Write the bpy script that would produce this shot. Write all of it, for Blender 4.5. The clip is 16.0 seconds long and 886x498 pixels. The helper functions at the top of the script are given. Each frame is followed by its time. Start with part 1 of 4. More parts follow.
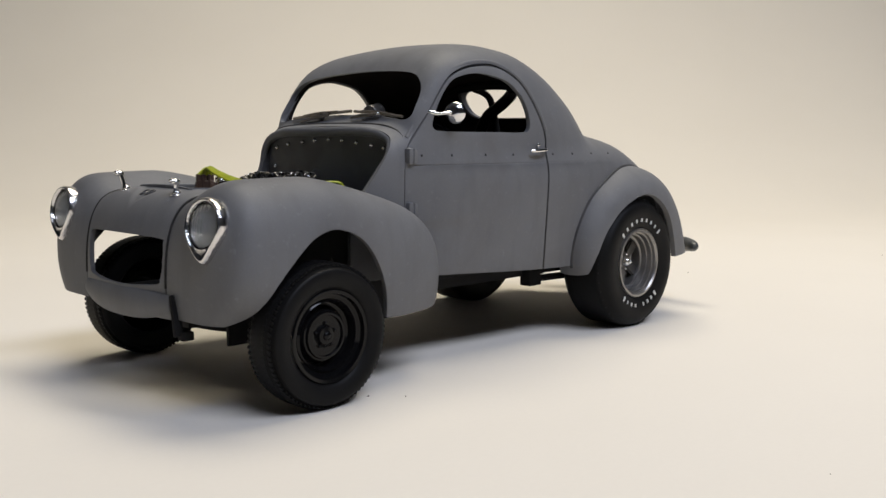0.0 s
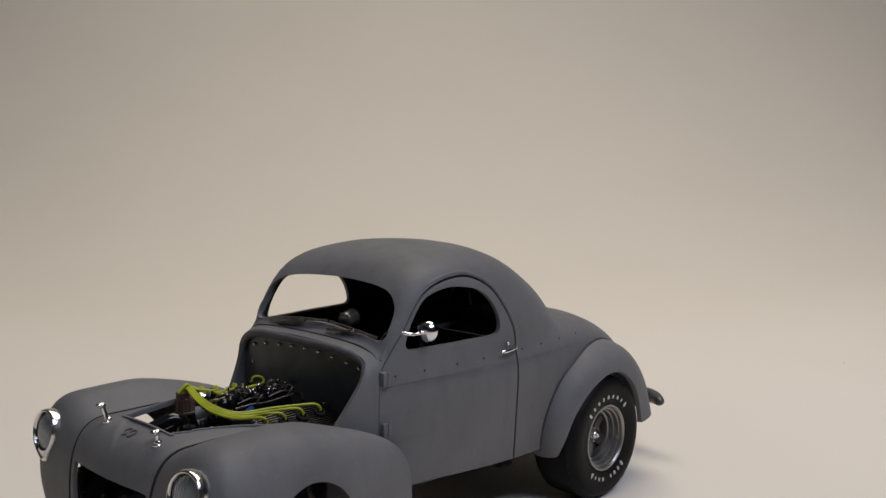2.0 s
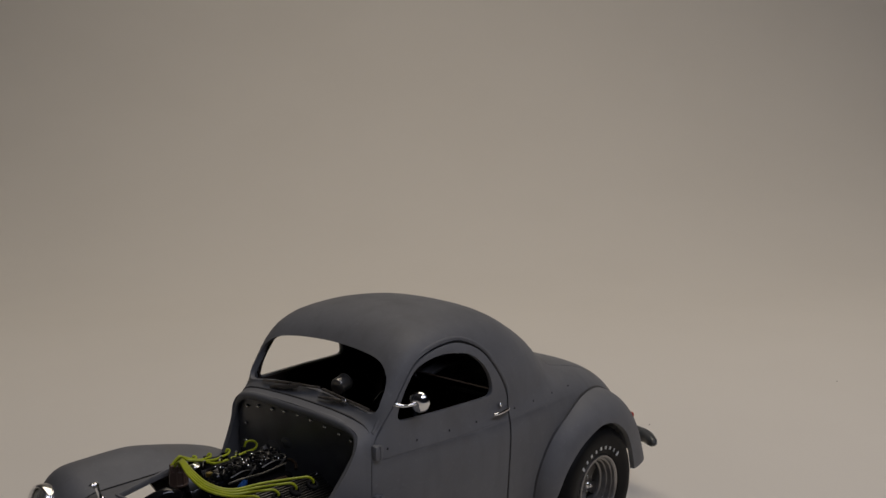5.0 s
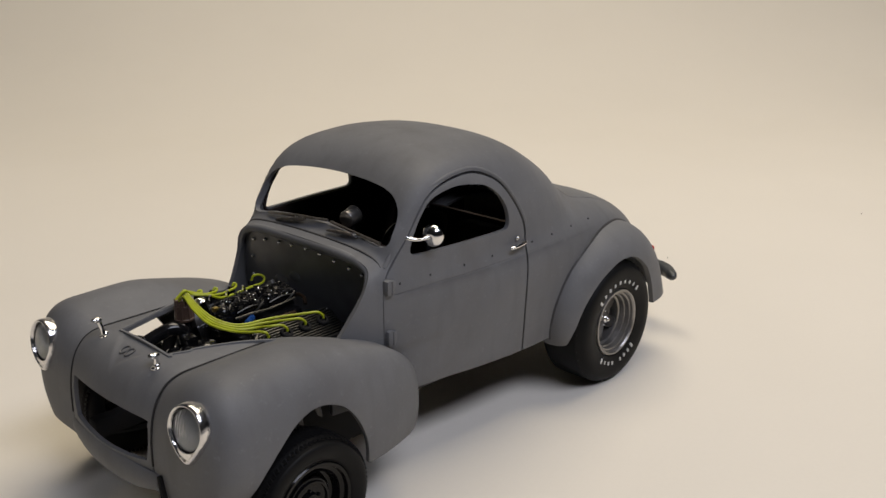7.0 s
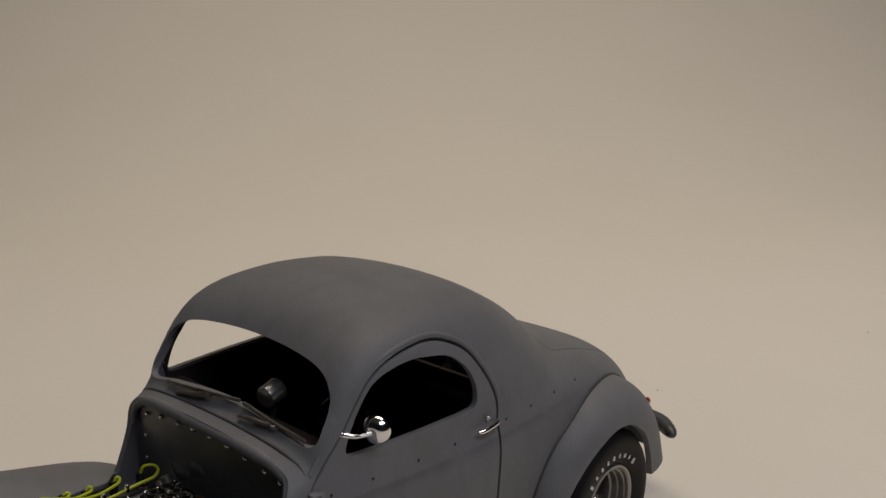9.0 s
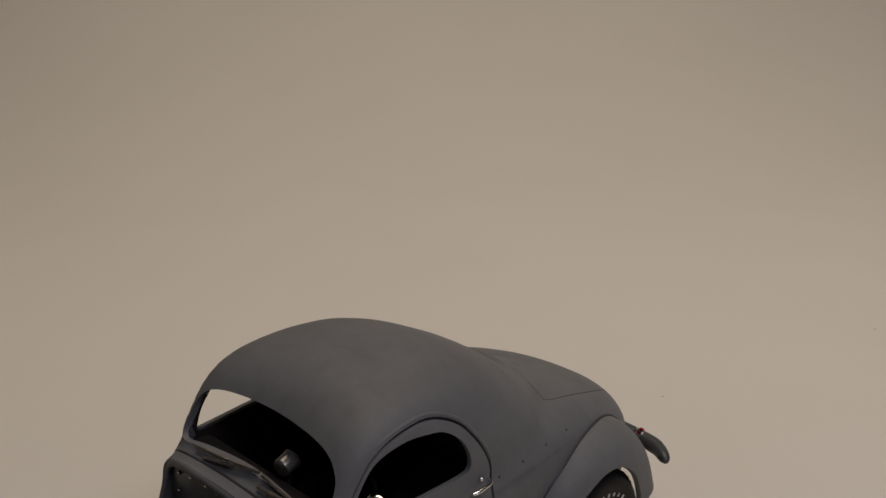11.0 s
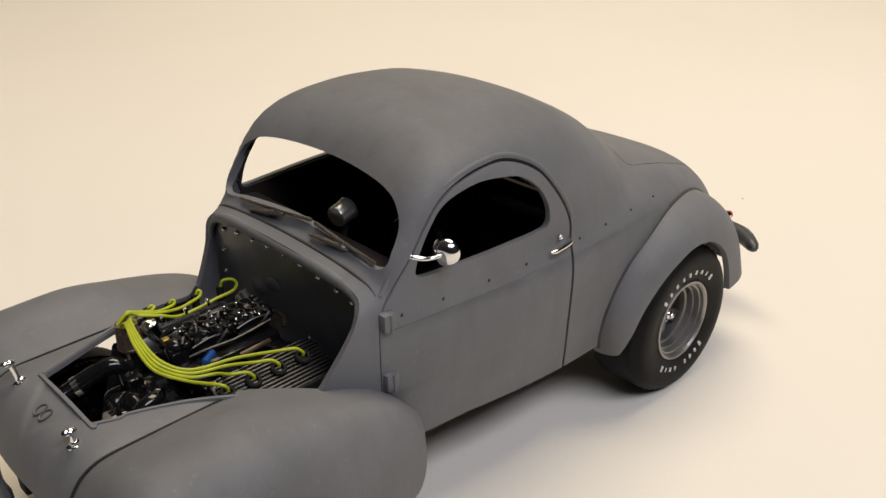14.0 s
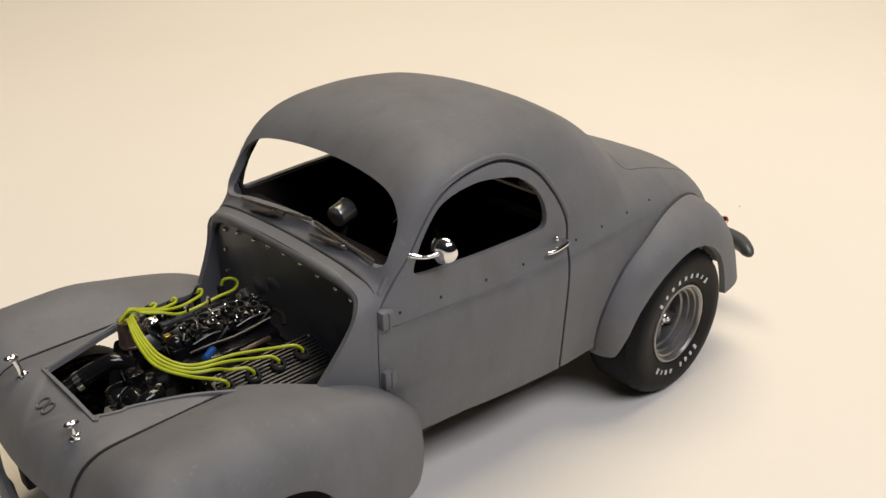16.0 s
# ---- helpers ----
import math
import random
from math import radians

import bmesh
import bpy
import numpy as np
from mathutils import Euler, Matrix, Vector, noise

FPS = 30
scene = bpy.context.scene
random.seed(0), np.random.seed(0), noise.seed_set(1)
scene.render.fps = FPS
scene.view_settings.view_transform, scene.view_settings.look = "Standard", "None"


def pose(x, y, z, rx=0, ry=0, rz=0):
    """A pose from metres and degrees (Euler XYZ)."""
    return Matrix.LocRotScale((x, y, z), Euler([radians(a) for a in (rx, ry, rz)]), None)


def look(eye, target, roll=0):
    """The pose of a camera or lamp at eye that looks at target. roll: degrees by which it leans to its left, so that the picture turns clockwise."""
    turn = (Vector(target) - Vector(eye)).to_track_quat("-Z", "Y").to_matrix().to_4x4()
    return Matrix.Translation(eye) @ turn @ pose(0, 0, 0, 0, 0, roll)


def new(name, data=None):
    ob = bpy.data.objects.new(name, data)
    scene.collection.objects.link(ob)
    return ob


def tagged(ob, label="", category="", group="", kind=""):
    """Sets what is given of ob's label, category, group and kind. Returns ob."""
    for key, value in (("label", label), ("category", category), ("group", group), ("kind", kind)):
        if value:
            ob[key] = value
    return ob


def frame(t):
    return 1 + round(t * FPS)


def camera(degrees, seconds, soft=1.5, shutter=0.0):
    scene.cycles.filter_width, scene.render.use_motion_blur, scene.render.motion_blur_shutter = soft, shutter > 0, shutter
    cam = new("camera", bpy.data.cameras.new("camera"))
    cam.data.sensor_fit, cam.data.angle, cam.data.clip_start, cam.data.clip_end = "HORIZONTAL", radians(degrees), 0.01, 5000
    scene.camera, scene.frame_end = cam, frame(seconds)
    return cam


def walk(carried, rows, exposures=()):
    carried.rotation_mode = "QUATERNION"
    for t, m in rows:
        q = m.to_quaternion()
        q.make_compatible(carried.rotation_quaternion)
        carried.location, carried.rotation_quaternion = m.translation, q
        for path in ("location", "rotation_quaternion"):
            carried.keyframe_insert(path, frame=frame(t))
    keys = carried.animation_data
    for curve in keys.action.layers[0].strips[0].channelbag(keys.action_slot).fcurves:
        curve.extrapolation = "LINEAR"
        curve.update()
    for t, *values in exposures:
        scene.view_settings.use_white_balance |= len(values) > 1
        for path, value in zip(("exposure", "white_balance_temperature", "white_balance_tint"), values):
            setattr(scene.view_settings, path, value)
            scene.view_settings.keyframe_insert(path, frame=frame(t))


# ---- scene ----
# ---------------------------------------------------------------- camera
cam = camera(51.0, 16.0)
PATH = [
    (0, (-0.09979, -0.16355, 0.04751), (0.04198, -0.02434, 0.02462), 0.11),
    (0.5, (-0.09925, -0.16369, 0.05064), (0.04436, -0.02636, 0.02788), 0.21),
    (1, (-0.09933, -0.16400, 0.06487), (0.04423, -0.02667, 0.04180), 0.25),
    (1.5, (-0.09984, -0.16365, 0.08020), (0.04456, -0.02710, 0.05773), 0.15),
    (2, (-0.10098, -0.16550, 0.09370), (0.04454, -0.03002, 0.07200), 0.05),
    (2.5, (-0.09995, -0.16476, 0.10472), (0.04560, -0.02936, 0.08272), -0.09),
    (3, (-0.09994, -0.16414, 0.11276), (0.04650, -0.02976, 0.09045), 0.15),
    (3.2, (-0.10070, -0.16529, 0.11447), (0.04576, -0.03082, 0.09282), -0.12),
    (5.3, (-0.09644, -0.16405, 0.11485), (0.04847, -0.02962, 0.08434), -0.47),
    (5.5, (-0.09482, -0.16296, 0.11856), (0.04893, -0.02892, 0.08155), -0.42),
    (6, (-0.09524, -0.16053, 0.11635), (0.04708, -0.02750, 0.07112), -0.16),
    (6.5, (-0.08859, -0.15678, 0.11141), (0.04927, -0.02485, 0.05150), -0.62),
    (7, (-0.08914, -0.15536, 0.11157), (0.04851, -0.02446, 0.04899), -0.49),
    (7.5, (-0.07519, -0.15767, 0.11579), (0.06205, -0.02641, 0.05304), -1.39),
    (8, (-0.07982, -0.15085, 0.12293), (0.05899, -0.02165, 0.05938), 0.82),
    (8.5, (-0.05856, -0.12994, 0.12825), (0.08311, -0.00229, 0.06796), 1.85),
    (8.7, (-0.05187, -0.12264, 0.11744), (0.09367, 0.00544, 0.06833), 0.85),
    (10.8, (-0.04955, -0.13226, 0.13665), (0.08780, -0.00155, 0.07300), -0.35),
    (11, (-0.05022, -0.13371, 0.15081), (0.08574, -0.00225, 0.08575), -0.39),
    (11.1, (-0.05030, -0.13420, 0.15150), (0.08560, -0.00225, 0.08765), -0.60),
    (11.2, (-0.05045, -0.13480, 0.14900), (0.08520, -0.00200, 0.08480), -0.90),
    (11.3, (-0.05061, -0.13566, 0.13454), (0.08458, -0.00163, 0.07321), -1.26),
    (11.5, (-0.05037, -0.13449, 0.13529), (0.08392, -0.00022, 0.07253), -0.96),
    (12, (-0.04826, -0.13090, 0.13094), (0.08475, 0.00435, 0.06758), -1.15),
    (12.5, (-0.04485, -0.12535, 0.12478), (0.08189, 0.00745, 0.04539), -1.22),
    (13, (-0.04418, -0.12357, 0.12276), (0.07504, 0.00524, 0.02687), -1.45),
    (13.5, (-0.04459, -0.12375, 0.12288), (0.07508, 0.00588, 0.02867), -1.47),
    (14, (-0.04521, -0.12072, 0.12053), (0.07614, 0.00939, 0.02917), -1.11),
    (14.5, (-0.04636, -0.12302, 0.11910), (0.07607, 0.00644, 0.02827), -0.76),
    (15, (-0.04737, -0.12416, 0.11962), (0.07482, 0.00646, 0.03015), -0.81),
    (15.5, (-0.04701, -0.12411, 0.11965), (0.07536, 0.00677, 0.03081), -0.90),
    (16, (-0.04707, -0.12330, 0.11952), (0.07511, 0.00781, 0.03074), -0.82),
]
EXPOSURES = [(0.0, 0.15, 6000, 11), (1.0, 0.15, 6050, 11), (1.5, -0.1, 6000, 13), (2.0, -0.4, 6000, 14), (2.5, -0.7, 6000, 15), (3.0, -0.95, 6050, 15), (5.3, -1.1, 6100, 15), (6.0, -0.8, 6150, 15), (6.5, -0.68, 6250, 14), (7.0, -0.16, 6300, 12), (8.0, -0.26, 6400, 14), (8.7, -0.66, 6400, 14), (10.8, -1.06, 6500, 16), (12.0, -0.96, 6500, 16), (12.5, -0.64, 6550, 15), (13.0, 0.0, 6600, 13), (13.5, 0.15, 6550, 12), (14.0, 0.18, 6550, 12), (16.0, 0.2, 6550, 12)]
walk(cam, [(t, look(eye, target, roll)) for t, eye, target, roll in PATH], EXPOSURES)

# ---------------------------------------------------------------- light
world = bpy.data.worlds.new("room_air")
scene.world = world
world.use_nodes = True
world.node_tree.nodes["Background"].inputs[0].default_value = (1.0, 0.93, 0.84, 1)
world.node_tree.nodes["Background"].inputs[1].default_value = 0.12


def area_lamp(name, eye, target, sx, sy, watts, colour, spread):
    """A rectangular ceiling lamp that shines from eye towards target."""
    data = bpy.data.lights.new(name, "AREA")
    data.shape, data.size, data.size_y = "RECTANGLE", sx, sy
    data.energy, data.color = watts, colour
    data.spread = radians(spread)
    ob = new(name, data)
    ob.matrix_world = look(eye, target)
    return ob


area_lamp("bench_lamp", (0.36, 0.12, 0.95), (0.22, 0.07, 0.0), 0.80, 0.36, 4.1, (1.0, 0.875, 0.655), 134)
area_lamp("side_lamp", (0.03, -0.58, 0.78), (0.12, 0.10, 0.0), 0.70, 0.26, 3.05, (0.87, 0.895, 1.0), 142)

# ---------------------------------------------------------------- materials
def material(name, base, rough=0.5, metal=0.0, grain=0.0, grain_size=2500.0, stain=None, stain_amount=0.0, stain_size=60.0, bump=0.0, spec=0.5, coat=0.0, streak=0.0, smudge=0.0, belt=0.0):
    """A painted, metal or rubber surface: base colour with a fine grain, larger stains and a slight relief."""
    m = bpy.data.materials.new(name)
    m.use_nodes = True
    nt = m.node_tree
    b = nt.nodes["Principled BSDF"]
    b.inputs["Roughness"].default_value = rough
    b.inputs["Metallic"].default_value = metal
    b.inputs["Specular IOR Level"].default_value = spec
    b.inputs["Coat Weight"].default_value = coat
    b.inputs["Base Color"].default_value = (*base, 1)
    co = nt.nodes.new("ShaderNodeTexCoord")

    def noise_tex(scale, detail):
        n = nt.nodes.new("ShaderNodeTexNoise")
        n.inputs["Scale"].default_value = scale
        n.inputs["Detail"].default_value = detail
        nt.links.new(co.outputs["Object"], n.inputs["Vector"])
        return n

    def mix(a, fac, colour):
        x = nt.nodes.new("ShaderNodeMix")
        x.data_type = "RGBA"
        nt.links.new(fac, x.inputs[0])
        if a is None:
            x.inputs[6].default_value = (*base, 1)
        else:
            nt.links.new(a, x.inputs[6])
        x.inputs[7].default_value = (*colour, 1)
        return x.outputs[2]

    def ramp(src, lo, hi, top):
        r = nt.nodes.new("ShaderNodeMapRange")
        r.inputs[1].default_value, r.inputs[2].default_value = lo, hi
        r.inputs[3].default_value, r.inputs[4].default_value = 0.0, top
        nt.links.new(src, r.inputs[0])
        return r.outputs[0]

    out = None
    if stain_amount:
        out = mix(out, ramp(noise_tex(stain_size, 5).outputs[0], 0.42, 0.68, stain_amount), stain)
        rr = nt.nodes.new("ShaderNodeMapRange")
        rr.inputs[3].default_value, rr.inputs[4].default_value = max(0.02, rough - 0.08), min(1.0, rough + 0.1)
        nt.links.new(noise_tex(stain_size * 2.3, 4).outputs[0], rr.inputs[0])
        nt.links.new(rr.outputs[0], b.inputs["Roughness"])
    if streak:
        mp = nt.nodes.new("ShaderNodeMapping")
        mp.inputs["Scale"].default_value = (260, 260, 45)
        n2 = nt.nodes.new("ShaderNodeTexNoise")
        n2.inputs["Scale"].default_value = 1.0
        n2.inputs["Detail"].default_value = 6
        nt.links.new(co.outputs["Object"], mp.inputs[0])
        nt.links.new(mp.outputs[0], n2.inputs["Vector"])
        out = mix(out, ramp(n2.outputs[0], 0.5, 0.8, streak), tuple(c * 0.62 for c in base))
        out = mix(out, ramp(noise_tex(900, 5).outputs[0], 0.62, 0.82, streak), tuple(min(1, c * 1.5) for c in base))
    if smudge:
        patch = noise_tex(34, 7)
        patch.inputs["Roughness"].default_value = 0.68
        patch.inputs["Distortion"].default_value = 0.6
        out = mix(out, ramp(patch.outputs[0], 0.50, 0.66, smudge), tuple(c * k for c, k in zip(base, (0.78, 0.74, 0.70))))
        scuff = noise_tex(75, 9)
        scuff.inputs["Roughness"].default_value = 0.72
        out = mix(out, ramp(scuff.outputs[0], 0.60, 0.80, smudge * 0.6), tuple(c * k for c, k in zip(base, (1.45, 1.42, 1.38))))
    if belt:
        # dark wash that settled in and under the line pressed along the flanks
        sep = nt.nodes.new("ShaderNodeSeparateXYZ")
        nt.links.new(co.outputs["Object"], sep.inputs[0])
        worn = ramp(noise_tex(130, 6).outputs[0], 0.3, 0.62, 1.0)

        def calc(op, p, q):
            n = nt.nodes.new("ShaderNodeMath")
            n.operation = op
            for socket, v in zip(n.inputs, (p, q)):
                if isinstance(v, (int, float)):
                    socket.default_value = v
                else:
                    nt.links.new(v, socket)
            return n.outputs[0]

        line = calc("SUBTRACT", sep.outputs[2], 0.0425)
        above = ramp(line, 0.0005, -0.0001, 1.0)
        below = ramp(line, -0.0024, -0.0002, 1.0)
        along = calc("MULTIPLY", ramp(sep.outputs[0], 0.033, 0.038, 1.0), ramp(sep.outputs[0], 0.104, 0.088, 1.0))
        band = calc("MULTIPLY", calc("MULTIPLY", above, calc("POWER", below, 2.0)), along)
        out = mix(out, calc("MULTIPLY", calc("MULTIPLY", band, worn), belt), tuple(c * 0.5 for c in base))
    if grain:
        dark = tuple(c * 0.6 for c in base)
        out = mix(out, ramp(noise_tex(grain_size, 3).outputs[0], 0.35, 0.75, grain), dark)
    if out is not None:
        nt.links.new(out, b.inputs["Base Color"])
    if bump:
        bp = nt.nodes.new("ShaderNodeBump")
        bp.inputs["Strength"].default_value = bump
        bp.inputs["Distance"].default_value = 0.0001
        nt.links.new(noise_tex(grain_size, 3).outputs[0], bp.inputs["Height"])
        nt.links.new(bp.outputs[0], b.inputs["Normal"])
    return m


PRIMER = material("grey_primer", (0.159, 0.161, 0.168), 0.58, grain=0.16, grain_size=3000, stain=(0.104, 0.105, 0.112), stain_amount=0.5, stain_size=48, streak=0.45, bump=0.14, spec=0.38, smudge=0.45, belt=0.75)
PRIMER_DARK = material("dark_primer", (0.112, 0.113, 0.118), 0.36, grain=0.2, stain=(0.055, 0.055, 0.058), stain_amount=0.7, stain_size=110, bump=0.15)
# wash in the cowl groove; wash and drawn-in shade in the fender joints
WASH_AND_SHADE = material("wash_and_shade", (0.034, 0.034, 0.037), 0.6, grain=0.3, stain=(0.08, 0.08, 0.085), stain_amount=0.7, stain_size=160)
SEAM = material("seam_wash", (0.012, 0.012, 0.013), 0.8, grain=0.2)
BLACK_FLAT = material("flat_black", (0.012, 0.012, 0.013), 0.75, grain=0.3, stain=(0.012, 0.011, 0.010), stain_amount=0.5, stain_size=150, spec=0.15)
BLACK_GLOSS = material("gloss_black", (0.006, 0.006, 0.007), 0.13, grain=0.1, spec=0.5, stain=(0.008, 0.008, 0.008), stain_amount=0.4, stain_size=200)
RUBBER = material("tyre_rubber", (0.007, 0.007, 0.0075), 0.5, grain=0.3, stain=(0.012, 0.0117, 0.0115), stain_amount=0.5, stain_size=120, bump=0.2, spec=0.13)
RIM_BLACK = material("black_enamel", (0.005, 0.005, 0.0055), 0.07, grain=0.1, spec=0.2, stain=(0.005, 0.005, 0.005), stain_amount=0.4, stain_size=200)
CHROME = material("chrome", (0.82, 0.82, 0.83), 0.07, 1.0, grain=0.08, stain=(0.62, 0.60, 0.58), stain_amount=0.3, stain_size=300)
SILVER = material("silver_paint", (0.32, 0.31, 0.30), 0.33, 0.85, grain=0.2, stain=(0.22, 0.21, 0.20), stain_amount=0.5, stain_size=250)
DARK_SILVER = material("dull_grey_metal", (0.12, 0.117, 0.112), 0.4, 0.8, grain=0.2, stain=(0.06, 0.058, 0.055), stain_amount=0.5, stain_size=250)
DARK_METAL = material("dark_metal", (0.08, 0.078, 0.075), 0.38, 0.9, grain=0.3, stain=(0.05, 0.045, 0.04), stain_amount=0.6, stain_size=300)
FIN_METAL = material("polished_fin", (0.055, 0.054, 0.052), 0.36, 0.9, grain=0.2, stain=(0.045, 0.043, 0.04), stain_amount=0.6, stain_size=300)
WHITE_MARK = material("white_marking", (0.62, 0.62, 0.60), 0.6, grain=0.1)
YELLOW = material("yellow_wire", (0.42, 0.47, 0.015), 0.42, grain=0.1, stain=(0.30, 0.33, 0.01), stain_amount=0.5, stain_size=400)
BROWN = material("brown_cap", (0.13, 0.082, 0.060), 0.4, grain=0.2, stain=(0.08, 0.05, 0.042), stain_amount=0.5, stain_size=400)
COPPER = material("brown_metal", (0.20, 0.12, 0.07), 0.4, 0.6, grain=0.2)
COPPER_DARK = material("tarnished_copper", (0.075, 0.048, 0.030), 0.35, 0.6, grain=0.2, stain=(0.03, 0.022, 0.018), stain_amount=0.6, stain_size=400)
BLUE = material("blue_fitting", (0.03, 0.12, 0.40), 0.35, 0.3, grain=0.1)
BRASS = material("brass", (0.55, 0.42, 0.12), 0.3, 1.0, grain=0.1)
RED_LENS = material("red_lens", (0.45, 0.02, 0.015), 0.12, grain=0.1)
GREY_BUMPER = material("dark_grey_bumper", (0.045, 0.050, 0.052), 0.35, grain=0.15, stain=(0.09, 0.095, 0.10), stain_amount=0.5, stain_size=120)
INSIDE = material("dark_interior", (0.034, 0.028, 0.026), 0.85, spec=0.1, grain=0.3, stain=(0.055, 0.038, 0.033), stain_amount=0.5, stain_size=100)
PAPER = material("cream_paper", (0.80, 0.755, 0.675), 0.75, grain=0.03, grain_size=900, stain=(0.77, 0.725, 0.645), stain_amount=0.5, stain_size=9, bump=0.05, spec=0.2)
WALL = material("room_wall_paint", (0.38, 0.40, 0.45), 0.8, grain=0.05, grain_size=60, stain=(0.33, 0.35, 0.39), stain_amount=0.5, stain_size=2)
WIPER = material("tarnished_metal", (0.26, 0.235, 0.21), 0.4, 0.8, grain=0.3, stain=(0.10, 0.09, 0.08), stain_amount=0.6, stain_size=500)
CRUMB = material("brown_crumb", (0.12, 0.09, 0.06), 0.8, grain=0.3)


def glass_material(name, tint, rough):
    m = bpy.data.materials.new(name)
    m.use_nodes = True
    b = m.node_tree.nodes["Principled BSDF"]
    b.inputs["Base Color"].default_value = (*tint, 1)
    b.inputs["Roughness"].default_value = rough
    b.inputs["Transmission Weight"].default_value = 0.93
    b.inputs["IOR"].default_value = 1.45
    return m


LENS = glass_material("headlight_lens", (0.96, 0.97, 0.96), 0.03)
BEZEL = material("cast_chrome", (0.80, 0.79, 0.79), 0.16, 1.0, grain=0.15, grain_size=1300, stain=(0.55, 0.53, 0.52), stain_amount=0.5, stain_size=500, bump=1.0)
# matt white in place of chrome: the floor's reflection is put into the colour
REFLECTOR = material("reflector_white", (0.92, 0.92, 0.92), 0.5, 0.0, grain=0.04, stain=(0.6, 0.6, 0.6), stain_amount=0.4, stain_size=400)

# ---------------------------------------------------------------- tools (all shapes are in millimetres)
MM = Matrix.Diagonal((0.001, 0.001, 0.001, 1))


def pchip(x, knots):
    """A smooth curve without overshoot through knots [(x, y), ...]."""
    k = np.array(knots, float)
    kx, ky = k[:, 0], k[:, 1]
    h, d = np.diff(kx), np.diff(ky) / np.diff(kx)
    m = np.zeros(len(kx))
    m[0], m[-1] = d[0], d[-1]
    for i in range(1, len(kx) - 1):
        if d[i - 1] * d[i] > 0:
            w1, w2 = 2 * h[i] + h[i - 1], h[i] + 2 * h[i - 1]
            m[i] = (w1 + w2) / (w1 / d[i - 1] + w2 / d[i])
    x = np.clip(np.asarray(x, float), kx[0], kx[-1])
    i = np.clip(np.searchsorted(kx, x, side="right") - 1, 0, len(h) - 1)
    t = (x - kx[i]) / h[i]
    return ((1 + 2 * t) * (1 - t) ** 2 * ky[i] + t * (1 - t) ** 2 * h[i] * m[i] + t * t * (3 - 2 * t) * ky[i + 1] + t * t * (t - 1) * h[i] * m[i + 1])


def spline(points, n, closed=False):
    """n points on a Catmull-Rom curve through the given ones."""
    p = [Vector(q) for q in points]
    c = len(p)
    out = []
    spans = c if closed else c - 1
    for s in range(n):
        u = s / n * spans if closed else s / (n - 1) * spans
        i = min(int(u), spans - 1)
        t = u - i
        if closed:
            a, b, d, e = p[(i - 1) % c], p[i % c], p[(i + 1) % c], p[(i + 2) % c]
        else:
            a, b, d, e = p[max(i - 1, 0)], p[i], p[i + 1], p[min(i + 2, c - 1)]
        out.append(0.5 * ((2 * b) + (d - a) * t + (2 * a - 5 * b + 4 * d - e) * t * t + (3 * b - a - 3 * d + e) * t ** 3))
    return out


def grid(rows, close_u=False, close_v=False):
    """A bmesh sheet over rows of points."""
    bm = bmesh.new()
    vs = [[bm.verts.new(p) for p in r] for r in rows]
    nu, nv = len(rows), len(rows[0])
    for i in range(nu if close_u else nu - 1):
        for j in range(nv if close_v else nv - 1):
            a, b, c, d = vs[i][j], vs[(i + 1) % nu][j], vs[(i + 1) % nu][(j + 1) % nv], vs[i][(j + 1) % nv]
            bm.faces.new((a, b, c, d))
    return bm


def prism(outline, axis, lo, hi):
    """A closed outline of 2D points, drawn out along an axis from lo to hi."""
    bm = bmesh.new()

    def put(p, h):
        a, b = p[0], p[1]
        return {"x": (h, a, b), "y": (a, h, b), "z": (a, b, h)}[axis]

    low = [bm.verts.new(put(p, lo)) for p in outline]
    top = [bm.verts.new(put(p, hi)) for p in outline]
    n = len(outline)
    bm.faces.new(low[::-1])
    bm.faces.new(top)
    for i in range(n):
        bm.faces.new((low[i], low[(i + 1) % n], top[(i + 1) % n], top[i]))
    bmesh.ops.recalc_face_normals(bm, faces=bm.faces)
    return bm


def lathe(profile, n=48, centre=(0, 0, 0)):
    """A profile of (y, r) turned round the y axis."""
    cx, cy, cz = centre
    return grid([[(cx + r * math.cos(2 * math.pi * k / n), cy + y, cz + r * math.sin(2 * math.pi * k / n)) for y, r in profile] for k in range(n)], close_u=True)


def tube(points, r, n=8, samples=0, ends=True):
    """A round rod or wire along points; r is a number or a list of one radius a point."""
    p = spline(points, samples) if samples else [Vector(q) for q in points]
    rr = r if isinstance(r, (list, tuple)) else [r] * len(p)
    if len(rr) != len(p):
        rr = [float(v) for v in np.interp(np.linspace(0, 1, len(p)), np.linspace(0, 1, len(rr)), rr)]
    rows, side = [], None
    for i, q in enumerate(p):
        d = (p[min(i + 1, len(p) - 1)] - p[max(i - 1, 0)]).normalized()
        if side is None:
            side = d.orthogonal().normalized()
        side = (side - d * side.dot(d)).normalized()
        up = d.cross(side)
        rows.append([q + rr[i] * (math.cos(2 * math.pi * k / n) * side + math.sin(2 * math.pi * k / n) * up) for k in range(n)])
    bm = grid(rows, close_v=True)
    if ends:
        bm.verts.ensure_lookup_table()
        bm.faces.new([bm.verts[k] for k in range(n)][::-1])
        bm.faces.new([bm.verts[(len(p) - 1) * n + k] for k in range(n)])
    return bm


